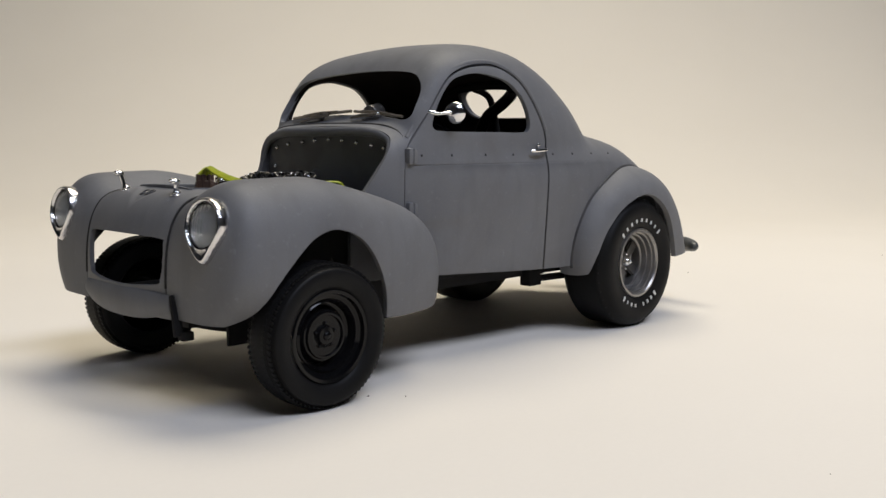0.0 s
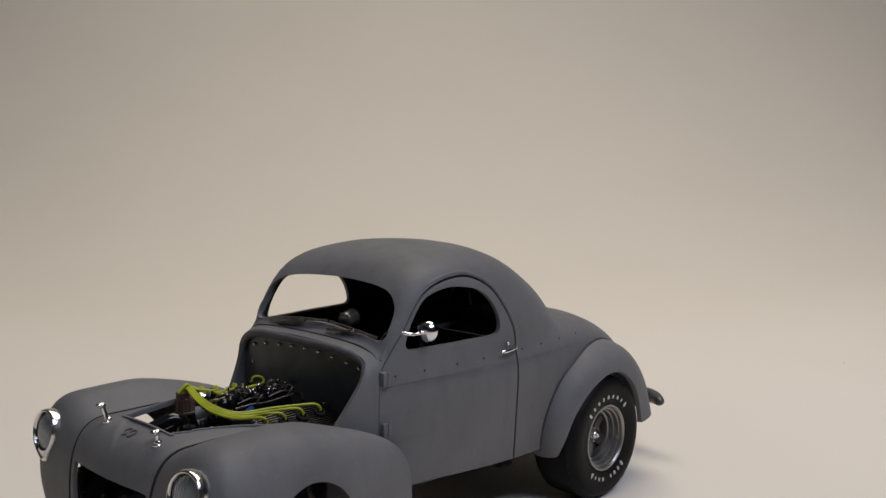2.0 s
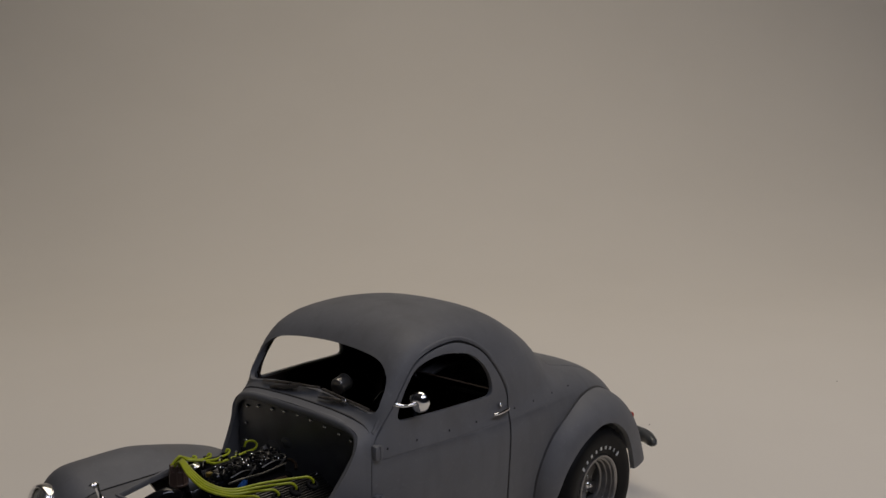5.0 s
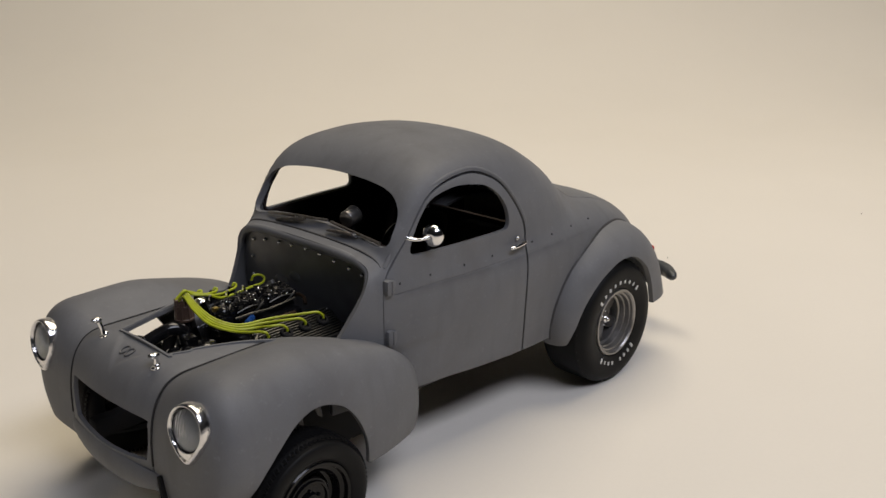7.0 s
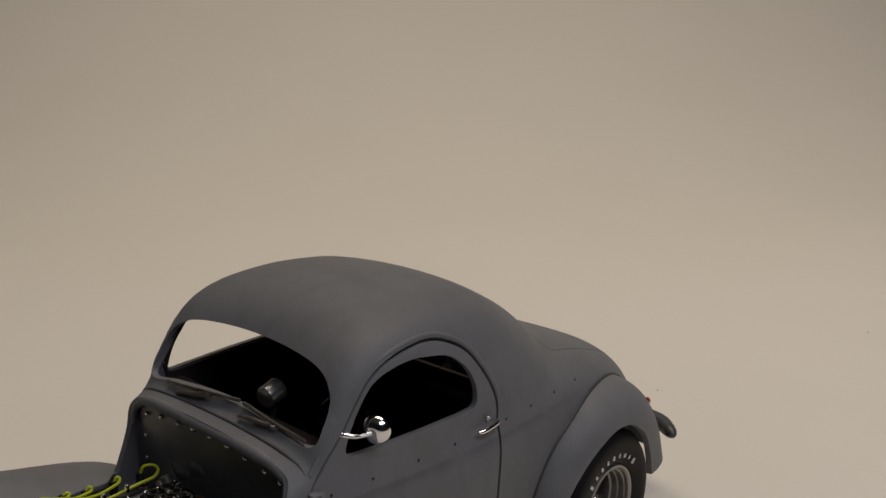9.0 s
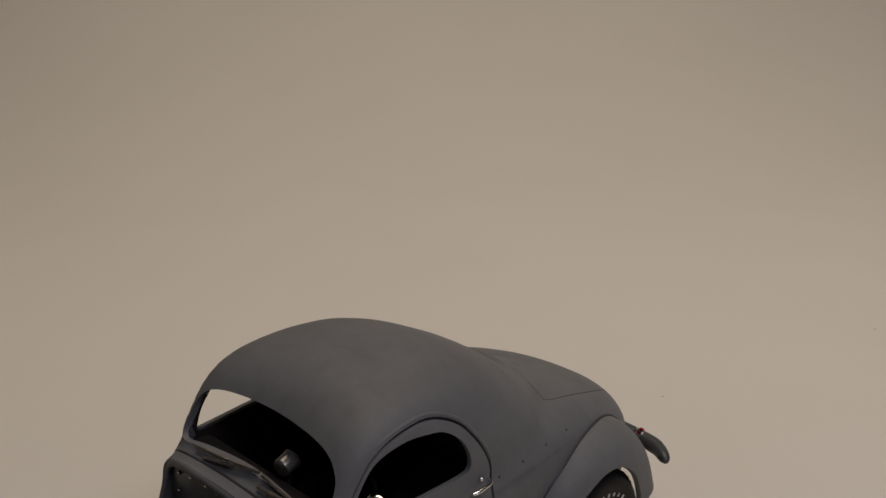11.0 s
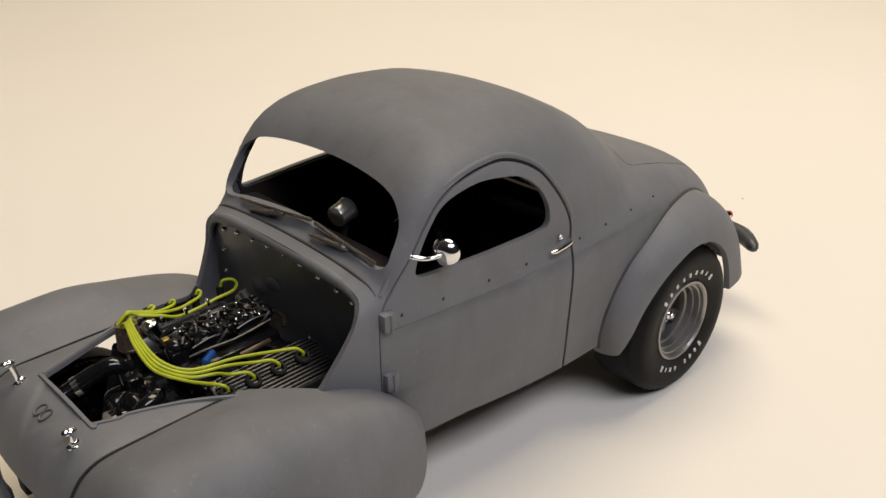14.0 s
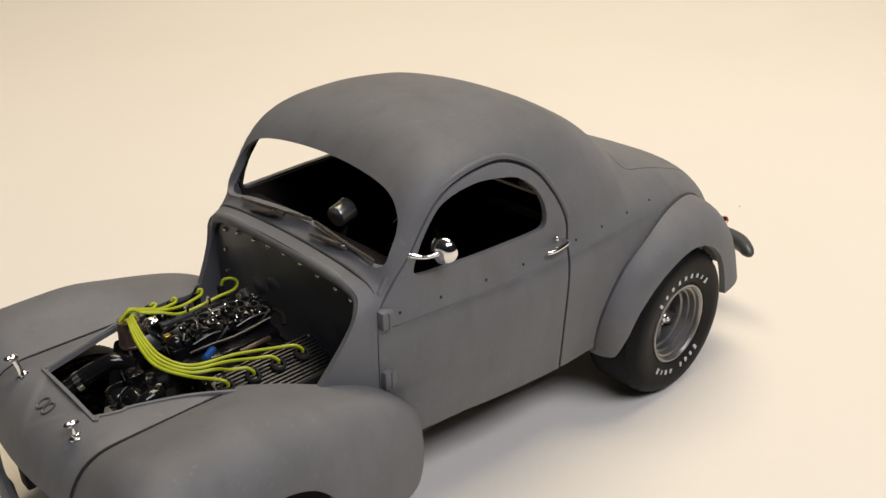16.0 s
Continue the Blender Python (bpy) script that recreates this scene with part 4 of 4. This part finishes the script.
engine_part("brass_fitting", block(8.6, 3.2, 39.4, 1.2, 1.2, 1.0, 0.2), BRASS)
blue = engine_part("hose_fitting", moved(lathe([(-1.6, 0.02), (-1.5, 0.48), (1.5, 0.48), (1.6, 0.02)], 14), Matrix.Translation((12.0, -4.0, 38.0)) @ Matrix.Rotation(radians(35), 4, "Z") @ Matrix.Rotation(radians(90), 4, "Z")), BLUE, "blue anodised hose fitting")
for k in range(6):
    part("ring", moved(lathe([(-0.14, 0.5), (-0.1, 0.64), (0.1, 0.64), (0.14, 0.5)], 14), Matrix.Translation((12.0, -4.0, 38.0)) @ Matrix.Rotation(radians(125), 4, "Z") @ Matrix.Translation((0, -1.3 + 0.52 * k, 0))), BLUE, blue)
engine_part("coil", moved(lathe([(-3.2, 0.02), (-3.2, 1.35), (2.6, 1.4), (2.8, 1.0), (3.0, 0.9), (3.4, 0.02)], 20), Matrix.Translation((10.0, 10.2, 36.8)) @ Matrix.Rotation(radians(-20), 4, "Y") @ Matrix.Rotation(math.pi / 2, 4, "X")), CHROME, "chrome ignition coil")
engine_part("rear_tube", tube([(26.8, 1.0, 37.8), (27.4, -0.4, 38.4), (27.6, -2.2, 38.0), (26.9, -3.4, 37.0)], 0.42, 9, 12), COPPER_DARK, "brown metal tube behind the carburettors")
engine_part("oil_cap", moved(lathe([(-0.6, 1.3), (0.5, 1.3), (0.8, 0.9), (0.8, 0.02)], 16), Matrix.Translation((26.2, 8.2, 38.0)) @ Matrix.Rotation(math.pi / 2, 4, "X")), SILVER)
engine_part("breather", join(tube([(26.4, 5.4, 36.5), (25.7, 7.2, 40.2)], 0.8, 10),), SILVER)
for k in range(3):
    engine_part("loom_clip", block(11.5 + 4.2 * k, 9.6 - 0.2 * k, 39.5, 0.5, 0.8, 1.2, 0.1), CHROME)

# distributor and wires
dist = engine_part("distributor", moved(lathe([(-2.2, 0.02), (-2.2, 2.0), (-1.7, 2.2), (-1.5, 2.0), (1.2, 1.9), (1.6, 1.5), (1.7, 0.02)], 24), Matrix.Translation((5.8, 11.0, 38.0)) @ Matrix.Rotation(math.pi / 2, 4, "X")), BROWN, "brown distributor cap")
for k in range(8):
    a = 2 * math.pi * k / 8
    part("tower", tube([(5.8 + 1.45 * math.cos(a), 11.0 + 1.45 * math.sin(a), 39.2), (5.8 + 1.45 * math.cos(a), 11.0 + 1.45 * math.sin(a), 40.6)], 0.5, 8), BROWN, dist)
    part("rib", tube([(5.8 + 1.95 * math.cos(a), 11.0 + 1.95 * math.sin(a), 36.4), (5.8 + 1.85 * math.cos(a), 11.0 + 1.85 * math.sin(a), 39.0)], 0.26, 6), BROWN, dist)
engine_part("distributor_shaft", tube([(5.4, 9.6, 28), (5.8, 11.0, 36.0)], 1.3, 12), BLACK_GLOSS)


def plug_point(side, k, lift=0.9):
    return cover_m[side] @ Vector((-8.2 + k * 4.65, -0.65 * side, 2.0 + lift))


for k in range(4):
    j = (k - 1.5) * 0.55
    end = plug_point(-1, k)
    a = 2 * math.pi * k / 8 + 3.6
    start = Vector((5.8 + 1.45 * math.cos(a), 11.0 + 1.45 * math.sin(a), 40.5))
    way = [start, (5.2 + j * 0.6, 8.6 + j * 0.2, 41.9 + 0.1 * k), (4.0 + j * 0.75, 3.0, 40.9 + 0.1 * k), (3.9 + j, -3.0 + 0.4 * j, 39.6 + 0.15 * k), (6.8 + j, -7.2 + 0.8 * j, 38.4 + 0.2 * k)]
    if k:
        way.append((6.8 + 0.45 * (end.x - 6.8), -9.2 + 0.8 * j, 38.2 + 0.25 * k))
        way.append((end.x - 3.2, end.y + 1.5, end.z + 1.6))
    way += [(end.x - 1.1, end.y + 0.4, end.z + 1.5), (end.x - 0.1, end.y, end.z + 0.6), end]
    engine_part("plug_wire", tube(way, 0.28, 8, 64), YELLOW, "yellow spark plug wire")
FAR_WAYS = [
    [(11.1, 13.4, 39.6), (12.0, 13.9, 39.4), (12.4, 14.3, 39.6), (11.9, 14.5, 39.8), (11.2, 14.4, 39.2)],
    [(12.4, 13.0, 39.2), (14.8, 13.6, 38.8), (16.0, 14.1, 38.7), (16.3, 14.4, 39.1), (15.9, 14.7, 39.2), (15.3, 14.6, 38.4)],
    [(12.2, 12.6, 39.1), (16.0, 12.9, 38.2), (18.9, 13.5, 38.1), (21.2, 14.6, 37.9), (21.8, 15.1, 38.4), (21.4, 15.4, 38.6), (20.8, 15.4, 37.6)],
    [(11.4, 10.2, 40.0), (14.5, 10.2, 38.5), (18.3, 10.4, 38.3), (22.4, 10.6, 38.6), (26.0, 11.1, 38.5), (27.5, 12.1, 38.9), (27.2, 12.5, 39.7), (26.3, 13.0, 40.0), (25.4, 13.5, 39.7), (25.0, 13.8, 38.2)],
]
for k, hook in enumerate(FAR_WAYS):
    a = 2 * math.pi * k / 8 + 0.4
    start = Vector((5.8 + 1.45 * math.cos(a), 11.0 + 1.45 * math.sin(a), 40.5))
    way = [start, (6.6, 11.9 - 0.15 * k, 41.9), (8.6, 12.5 - 0.25 * k, 40.9 - 0.12 * k)] + hook
    engine_part("plug_wire", tube(way, 0.28, 8, 64), YELLOW, "yellow spark plug wire")
    end = Vector(hook[-1])
    engine_part("plug_boot", tube([end + Vector((0, 0, 0.5)), end + Vector((-0.2, -0.3, -1.2)), (end.x - 0.4, end.y - 0.6, 34.8)], 0.7, 10), BLACK_FLAT, "black plug boot")

# front of the engine: hoses, pump and belt drive
engine_part("water_pump", join(ball((0.6, 1.0, 31), 3.4, (0.7, 1.1, 1), 16), block(2.4, 4.6, 33.6, 3, 4, 3.4, 0.9), block(2.4, -3.4, 33.2, 3, 4, 3.4, 0.9)), BLACK_GLOSS, "gloss black water pump")
engine_part("upper_hose", tube([(3.2, 6.6, 34.8), (1.0, 7.6, 36.2), (-2.2, 8.8, 35.2), (-5.6, 9.6, 33.6), (-8.6, 9.8, 32.6)], 1.45, 12, 20), BLACK_GLOSS, "black bent radiator hose")
engine_part("hose_clamp", moved(lathe([(-0.5, 1.5), (-0.5, 1.68), (0.5, 1.68), (0.5, 1.5)], 18), Matrix.Translation((-4.6, 9.4, 34.0)) @ Matrix.Rotation(radians(72), 4, "Z") @ Matrix.Rotation(radians(-20), 4, "X")), CHROME, "chrome hose clamp")
engine_part("hose_clamp", moved(lathe([(-0.4, 1.5), (-0.4, 1.7), (0.4, 1.7), (0.4, 1.5)], 18), Matrix.Translation((2.6, -4.4, 35.0)) @ Matrix.Rotation(radians(40), 4, "Z")), CHROME)
engine_part("lower_hose", tube([(2.8, -4.4, 35.2), (0.0, -4.8, 35.0), (-3.6, -4.2, 31.0), (-6.4, -3.0, 26.0)], 1.35, 12, 18), BLACK_GLOSS, "black bent radiator hose")
engine_part("pulley", moved(lathe([(-1.2, 0.02), (-1.2, 3.6), (-0.5, 3.6), (0, 3.0), (0.5, 3.6), (1.2, 3.6), (1.2, 0.02)], 28), Matrix.Translation((-2.4, 0.6, 29.0)) @ Matrix.Rotation(math.pi / 2, 4, "Z")), BLACK_GLOSS)
engine_part("pulley", moved(lathe([(-1.2, 0.02), (-1.2, 4.2), (-0.5, 4.2), (0, 3.6), (0.5, 4.2), (1.2, 4.2), (1.2, 0.02)], 28), Matrix.Translation((-2.4, 0.6, 19.0)) @ Matrix.Rotation(math.pi / 2, 4, "Z")), BLACK_GLOSS)
engine_part("generator", moved(lathe([(-4, 0.02), (-4, 2.2), (-3.2, 2.5), (3.2, 2.5), (4, 2.0), (4, 0.02)], 20), Matrix.Translation((2.5, 6.2, 30)) @ Matrix.Rotation(math.pi / 2, 4, "Z")), BLACK_GLOSS)

# ---------------------------------------------------------------- chassis under the nose
for s in (-1, 1):
    part("leaf_spring", tube([(-14, s * 15.5, 15.2), (-6, s * 15.5, 13.0), (2, s * 15.5, 12.2), (10, s * 15.5, 13.0), (20, s * 15.5, 16.0)], 0.9, 8, 20), BLACK_FLAT, car, "flat black leaf spring")
    part("shock_absorber", tube([(2.0, s * 21, 14), (5.0, s * 19, 24), (7.0, s * 18, 32)], [1.0, 1.4, 1.4], 10), BLACK_FLAT, car, "flat black shock absorber")
    part("ladder_bar", join(tube([(80, s * 18, 14.6), (102, s * 18, 18.0)], 1.1, 8), tube([(80, s * 18, 13.4), (102, s * 18, 12.8)], 0.9, 8)), BLACK_FLAT, car)
    part("bar_bracket", join(block(80.5, s * 18, 13.9, 4.6, 3.4, 4.2, 0.5), block(80.5, s * 18, 16.6, 3.0, 2.4, 2.4, 0.3)), BLACK_FLAT, car, "black chassis bracket under the sill")
    part("exhaust_collector", tube([(20, s * 15, 16), (34, s * 13, 15), (50, s * 12.5, 15)], [1.6, 1.6, 1.5], 12), BLACK_FLAT, car)

part("splash_panel", block(12.5, -18.6, 22.8, 41, 0.8, 25.4, 0.2), BLACK_FLAT, car, "flat black panel inside the wheel arch")
part("frame_horn", join(block(-18.4, -18.9, 17.2, 1.6, 1.0, 7.4, 0.25, (-17, 4, 0)), block(-17.3, -20.1, 13.7, 2.4, 1.9, 1.7, 0.4)), BLACK_FLAT, car, "dark frame horn below the nose")

# ---------------------------------------------------------------- headlights
def headlight(s):
    m = Matrix.Translation((-17.3, -27.9 if s < 0 else 26.9, 33.4)) @ Matrix.Rotation(radians(9 if s < 0 else 2), 4, "Z") @ Matrix.Diagonal((1, 0.92, 0.97, 1)) @ Matrix.Rotation(radians(10), 4, "Y")
    lamp = new("headlight")
    lamp.parent = car
    tagged(lamp, "teardrop headlight with chrome bezel and ribbed lens")

    def drop(k, n=44):
        """A teardrop outline, its tip down, in (y, z)."""
        out = []
        for i in range(n):
            a = 2 * math.pi * i / n
            y, z = 4.75 * math.sin(a), 4.9 * math.cos(a)
            if z < 0:
                t = -z / 4.9
                z = -4.9 * t - 1.6 * t ** 3
                y *= 1 - 0.36 * t ** 2
            out.append((y * k, z * k))
        return out

    rows = []
    for k, x in ((1.03, 1.4), (1.04, 0.2), (1.03, -0.4), (1.01, -0.85), (0.98, -1.15), (0.945, -1.3), (0.91, -1.28), (0.88, -1.1)):
        rows.append([(x + 0.045 * max(0.0, -z - 2.2) ** 2, y, z) for y, z in drop(k)])
    for r, x in ((4.1, -0.95), (3.98, -0.75), (3.9, -0.4)):
        rows.append([(x, r * math.sin(2 * math.pi * i / 44), r * 1.02 * math.cos(2 * math.pi * i / 44) + 0.1) for i in range(44)])
    bez = grid(rows, close_v=True)
    bmesh.ops.recalc_face_normals(bez, faces=bez.faces)
    part("bezel", moved(bez, m), BEZEL, lamp, "chrome teardrop bezel", 60)
    part("reflector", moved(grid([[(2.6 - 2.2 * (r / 3.8) ** 2, r * math.sin(2 * math.pi * i / 32), r * math.cos(2 * math.pi * i / 32) + 0.1) for i in range(32)] for r in (0.05, 1, 2, 3, 3.8)], close_v=True), m), REFLECTOR, lamp)
    part("lens_seal", moved(grid([[(-0.62 + 0.16 * math.sin(b), (3.86 + 0.1 * math.cos(b)) * math.sin(2 * math.pi * i / 40), (3.86 + 0.1 * math.cos(b)) * math.cos(2 * math.pi * i / 40) + 0.1) for i in range(40)] for b in np.linspace(0, 5.5, 7)], close_u=True, close_v=True), m), BLACK_FLAT, lamp)
    rows = []
    for r in np.linspace(0.05, 3.82, 22):
        rows.append([(-1.45 + 0.85 * (r / 3.82) ** 2 + 0.035 * math.sin(7.5 * r * math.sin(2 * math.pi * i / 90)), r * math.sin(2 * math.pi * i / 90), r * math.cos(2 * math.pi * i / 90) + 0.1) for i in range(90)])
    lens = part("lens", moved(shell(grid(rows, close_v=True), 0.35, []), m), LENS, lamp, "clear fluted headlight lens", 60)
    lens.visible_shadow = False
    part("bulb", moved(ball((1.0, 0, 0.35), 0.7), m), WHITE_MARK, lamp)


headlight(-1)
headlight(1)

# ---------------------------------------------------------------- hood latches and emblem
for s, lean, high, x in ((-1, 0.1, 40.4, -0.6), (1, 1.0, 41.4, 0)):
    y = s * 10.2
    out = s * lean
    low = nose_height(x - 12.2, y) - 0.4
    latch = part("hood_latch", tube([(x - 12.2, y, low), (x * 0.5 - 12.4, y + 0.3 * out, low + 1.4), (-12.7, y + 0.8 * out, high - 0.5)], [0.62, 0.42, 0.5], 10, 10), CHROME, car, "small chrome hood latch")
    part("foot", join(ball((x - 12.0, y, low + 0.6), 0.72, (1.1, 1, 0.85), 14), ball((x - 12.2, y, low + 0.2), 0.9, (1.2, 1.1, 0.4), 14)), CHROME, latch)
    part("knob", join(ball((-12.9, y + out, high - 0.2), 0.78, (1.25, 1.0, 0.8), 14), ball((-13.5, y + 0.9 * out, high), 0.6, (1.2, 1, 0.7), 12)), CHROME, latch)
for dy in (-0.85, 0.95):
    loop = [(-12.9 + 1.0 * math.cos(a), dy + 0.78 * math.sin(a)) for a in np.linspace(0, 2 * math.pi, 24)]
    part("emblem_ring", tube([(x, y, nose_height(x, y) + 0.11) for x, y in loop], 0.17, 6), PRIMER_DARK, car)

# ---------------------------------------------------------------- rivets, pin holes and hinges
for y, z in ((-18.7, 46.2), (-14.8, 46.8), (-9.9, 47.3), (-5.1, 47.8), (-0.4, 48.0), (4.6, 47.8), (9.2, 47.4), (14.6, 47.0), (19.1, 46.2), (-19.8, 42.0), (-20.4, 37.4), (19.9, 41.8), (20.2, 37.2)):
    part("rivet", ball((30.6, y, z), 0.5, (0.8, 1, 1), 10), CHROME, car)
for x in (35.3, 43.4, 53.0, 61.7, 75.9, 83.8, 92.4, 100.6):
    for s in (-1, 1):
        part("pin_hole", ball((x, s * (side_y(x, 44.7) - 0.02), 44.7), 0.30, (1, 0.5, 1), 7), SEAM, car)
for s in (-1, 1):
    for z in (43.7, 32.6):
        hinge = part("door_hinge", join(block(32.1, s * 24.9, z + 0.9, 1.9, 2.2, 3.5, 0.9), block(33.2, s * 24.8, z + 0.9, 1.5, 2.0, 3.0, 0.72)), PRIMER, car, "grey rounded door hinge")
        part("pin", tube([(32.6, s * 25.9, z - 0.6), (32.6, s * 25.9, z + 2.4)], 0.3, 8), PRIMER, hinge)
    # handle
    y = side_y(69.5, 46.2)
    handle = part("door_handle", tube([(66.8, s * (y + 1.2), 45.5), (67.8, s * (y + 1.6), 45.5), (69.8, s * (y + 1.6), 45.6), (71.6, s * (y + 1.4), 45.7), (72.4, s * (y + 1.0), 45.8), (72.5, s * (y - 0.4), 45.8)], [0.32, 0.42, 0.45, 0.45, 0.42, 0.4], 10, 20), CHROME, car, "chrome door handle")
    part("lock", ball((70.3, s * (y + 0.3), 46.9), 0.55, (1, 0.8, 1), 12), CHROME, handle)

# ---------------------------------------------------------------- mirror, wipers, tachometer
mirror = part("side_mirror", moved(lathe([(-0.9, 0.02), (-0.95, 0.8), (-0.75, 1.6), (-0.2, 2.3), (0.5, 2.7), (0.9, 2.75), (1.0, 2.5), (0.8, 0.02)], 32), Matrix.Translation((42.5, -27.5, 53.7)) @ Matrix.Scale(0.88, 4) @ Matrix.Rotation(radians(-68), 4, "Z")), CHROME, car, "round chrome side mirror")
part("arm", tube([(38.3, -24.6, 53.7), (39.4, -25.9, 53.4), (40.5, -26.9, 53.5), (41.8, -27.3, 53.7)], [0.65, 0.4, 0.34, 0.5], 10, 14), CHROME, mirror)
part("arm_foot", ball((38.6, -24.6, 53.7), 0.9, (1.2, 0.7, 0.8), 12), CHROME, mirror)

WIPERS = (
    ((32.9, 15.4, 52.9), (34.6, -3.6, 54.3), (32.3, 11.8, 52.1), (33.3, 2.8, 53.6), (33.4, 5.6, 53.6)),
    ((34.5, -4.8, 54.2), (33.9, -21.0, 52.8), (32.9, -5.4, 52.8), (33.2, -12.6, 53.3), (33.5, -13.8, 53.5)))
for a, b, c, d, pivot in WIPERS:
    a, b, c, d, pivot = (Vector(p) for p in (a, b, c, d, pivot))
    middle = (a + b) / 2 + Vector((-0.25, 0, 0.1))
    w = part("wiper", join(tube([a, middle, b], 0.34, 6, 9), tube([a * 0.8 + b * 0.2 + Vector((-0.4, 0, 0.3)), middle + Vector((-0.5, 0, 0.4)), a * 0.2 + b * 0.8 + Vector((-0.4, 0, 0.3))], 0.2, 6, 9)), WIPER, car, "tarnished metal windscreen wiper")
    part("arm", tube([c, (c + d) / 2 + Vector((-0.2, 0, 0.15)), d, d * 0.4 + middle * 0.6 + Vector((-0.4, 0, 0.2))], [0.28, 0.42, 0.4, 0.25], 8, 12), WIPER, w)
    part("pivot", ball(pivot, 0.55, seg=10), CHROME, w)
    part("pivot_base", ball(pivot + Vector((0.1, 0.3, -0.6)), 0.8, (0.8, 1.5, 0.6), 10), PRIMER_DARK, w)

tach = part("tachometer", moved(lathe([(-2.3, 0.02), (-2.4, 1.5), (-2.1, 2.25), (-1.7, 2.4), (1.6, 2.4), (1.7, 2.6), (2.1, 2.6), (2.1, 2.2), (1.8, 0.02)], 30), Matrix.Translation((40.4, -4.5, 54.0)) @ Matrix.Scale(0.8, 4) @ Matrix.Rotation(radians(-78), 4, "Z") @ Matrix.Rotation(radians(8), 4, "X")), SILVER, car, "round silver tachometer on the dash")
part("stand", tube([(41.0, -4.6, 52.4), (40.4, -4.6, 49.6)], 0.6, 8), BLACK_FLAT, tach)
wheel_rim = part("steering_wheel", tube([(50 + 2.6 * math.sin(a), -11.5 + 7.2 * math.cos(a), 45.0 + 6.6 * math.sin(a)) for a in np.linspace(0, 2 * math.pi, 32)], 0.55, 8), BLACK_GLOSS, car, "black steering wheel")
part("column", tube([(50, -11.5, 45), (38, -11.5, 40)], 0.8, 8), BLACK_FLAT, wheel_rim)

# roll cage in the cabin
part("roll_bar", tube([(82, -20, 20), (82, -20.5, 48), (82.5, -17, 58.5), (83, -8, 61.6), (83, 8, 61.6), (82.5, 17, 58.5), (82, 20.5, 48), (82, 20, 20)], 1.0, 10, 60), BLACK_FLAT, car, "black roll bar hoop")
part("roll_brace", tube([(83, 4.4, 61.6), (90, 4.6, 59.0), (92, 3.6, 50)], 0.9, 9, 16), BLACK_FLAT, car)
part("roll_brace", tube([(83, -9, 61.4), (89, -4.0, 60.2), (90.5, 0.2, 57.8), (91, 6.2, 54.4), (92, 10, 49.6)], 1.6, 9, 24), BLACK_FLAT, car)

# ---------------------------------------------------------------- tail
part("rear_bumper", tube([(144.2, -27.6, 17.2), (145.9, -26.2, 17.2), (149.4, -21.0, 17.2), (151.4, -10, 17.0), (151.8, 0, 17.0), (151.4, 10, 17.0), (149.4, 21.0, 17.2), (145.9, 26.2, 17.2), (144.2, 27.6, 17.2)], [0.5, 1.6, 2.2, 2.2, 2.2, 2.2, 2.2, 1.6, 0.5], 12, 48), GREY_BUMPER, car, "dark grey rear bumper bar")
for s in (-1, 1):
    light = part("tail_light", ball((139.4, s * 22.5, 26.4), 1.0, (1.2, 0.9, 1), 14), RED_LENS, car, "small red tail light with chrome rim")
    part("rim", moved(lathe([(-0.4, 0.8), (-0.4, 1.15), (0.4, 1.15), (0.4, 0.8)], 16), Matrix.Translation((138.6, s * 22.3, 26.4)) @ Matrix.Rotation(math.pi / 2, 4, "Z")), CHROME, light)
    part("bumper_iron", block(146, s * 12, 17.5, 9, 2, 2, 0.3), BLACK_FLAT, car)

# ---------------------------------------------------------------- crumbs on the paper
for k, (x, y, r) in enumerate(((31.8, -112.8, 0.1), (11.8, -34.4, 0.2), (16.7, -39.4, 0.13), (204.5, 9.0, 0.22), (310.8, -22.3, 0.25))):
    tagged(part("crumb", ball((x, y, r * 0.5), r, (1.5, 0.9, 0.6), 8), CRUMB, None), "tiny brown crumb lying on the cream paper", "crumb", "crumbs on the paper")
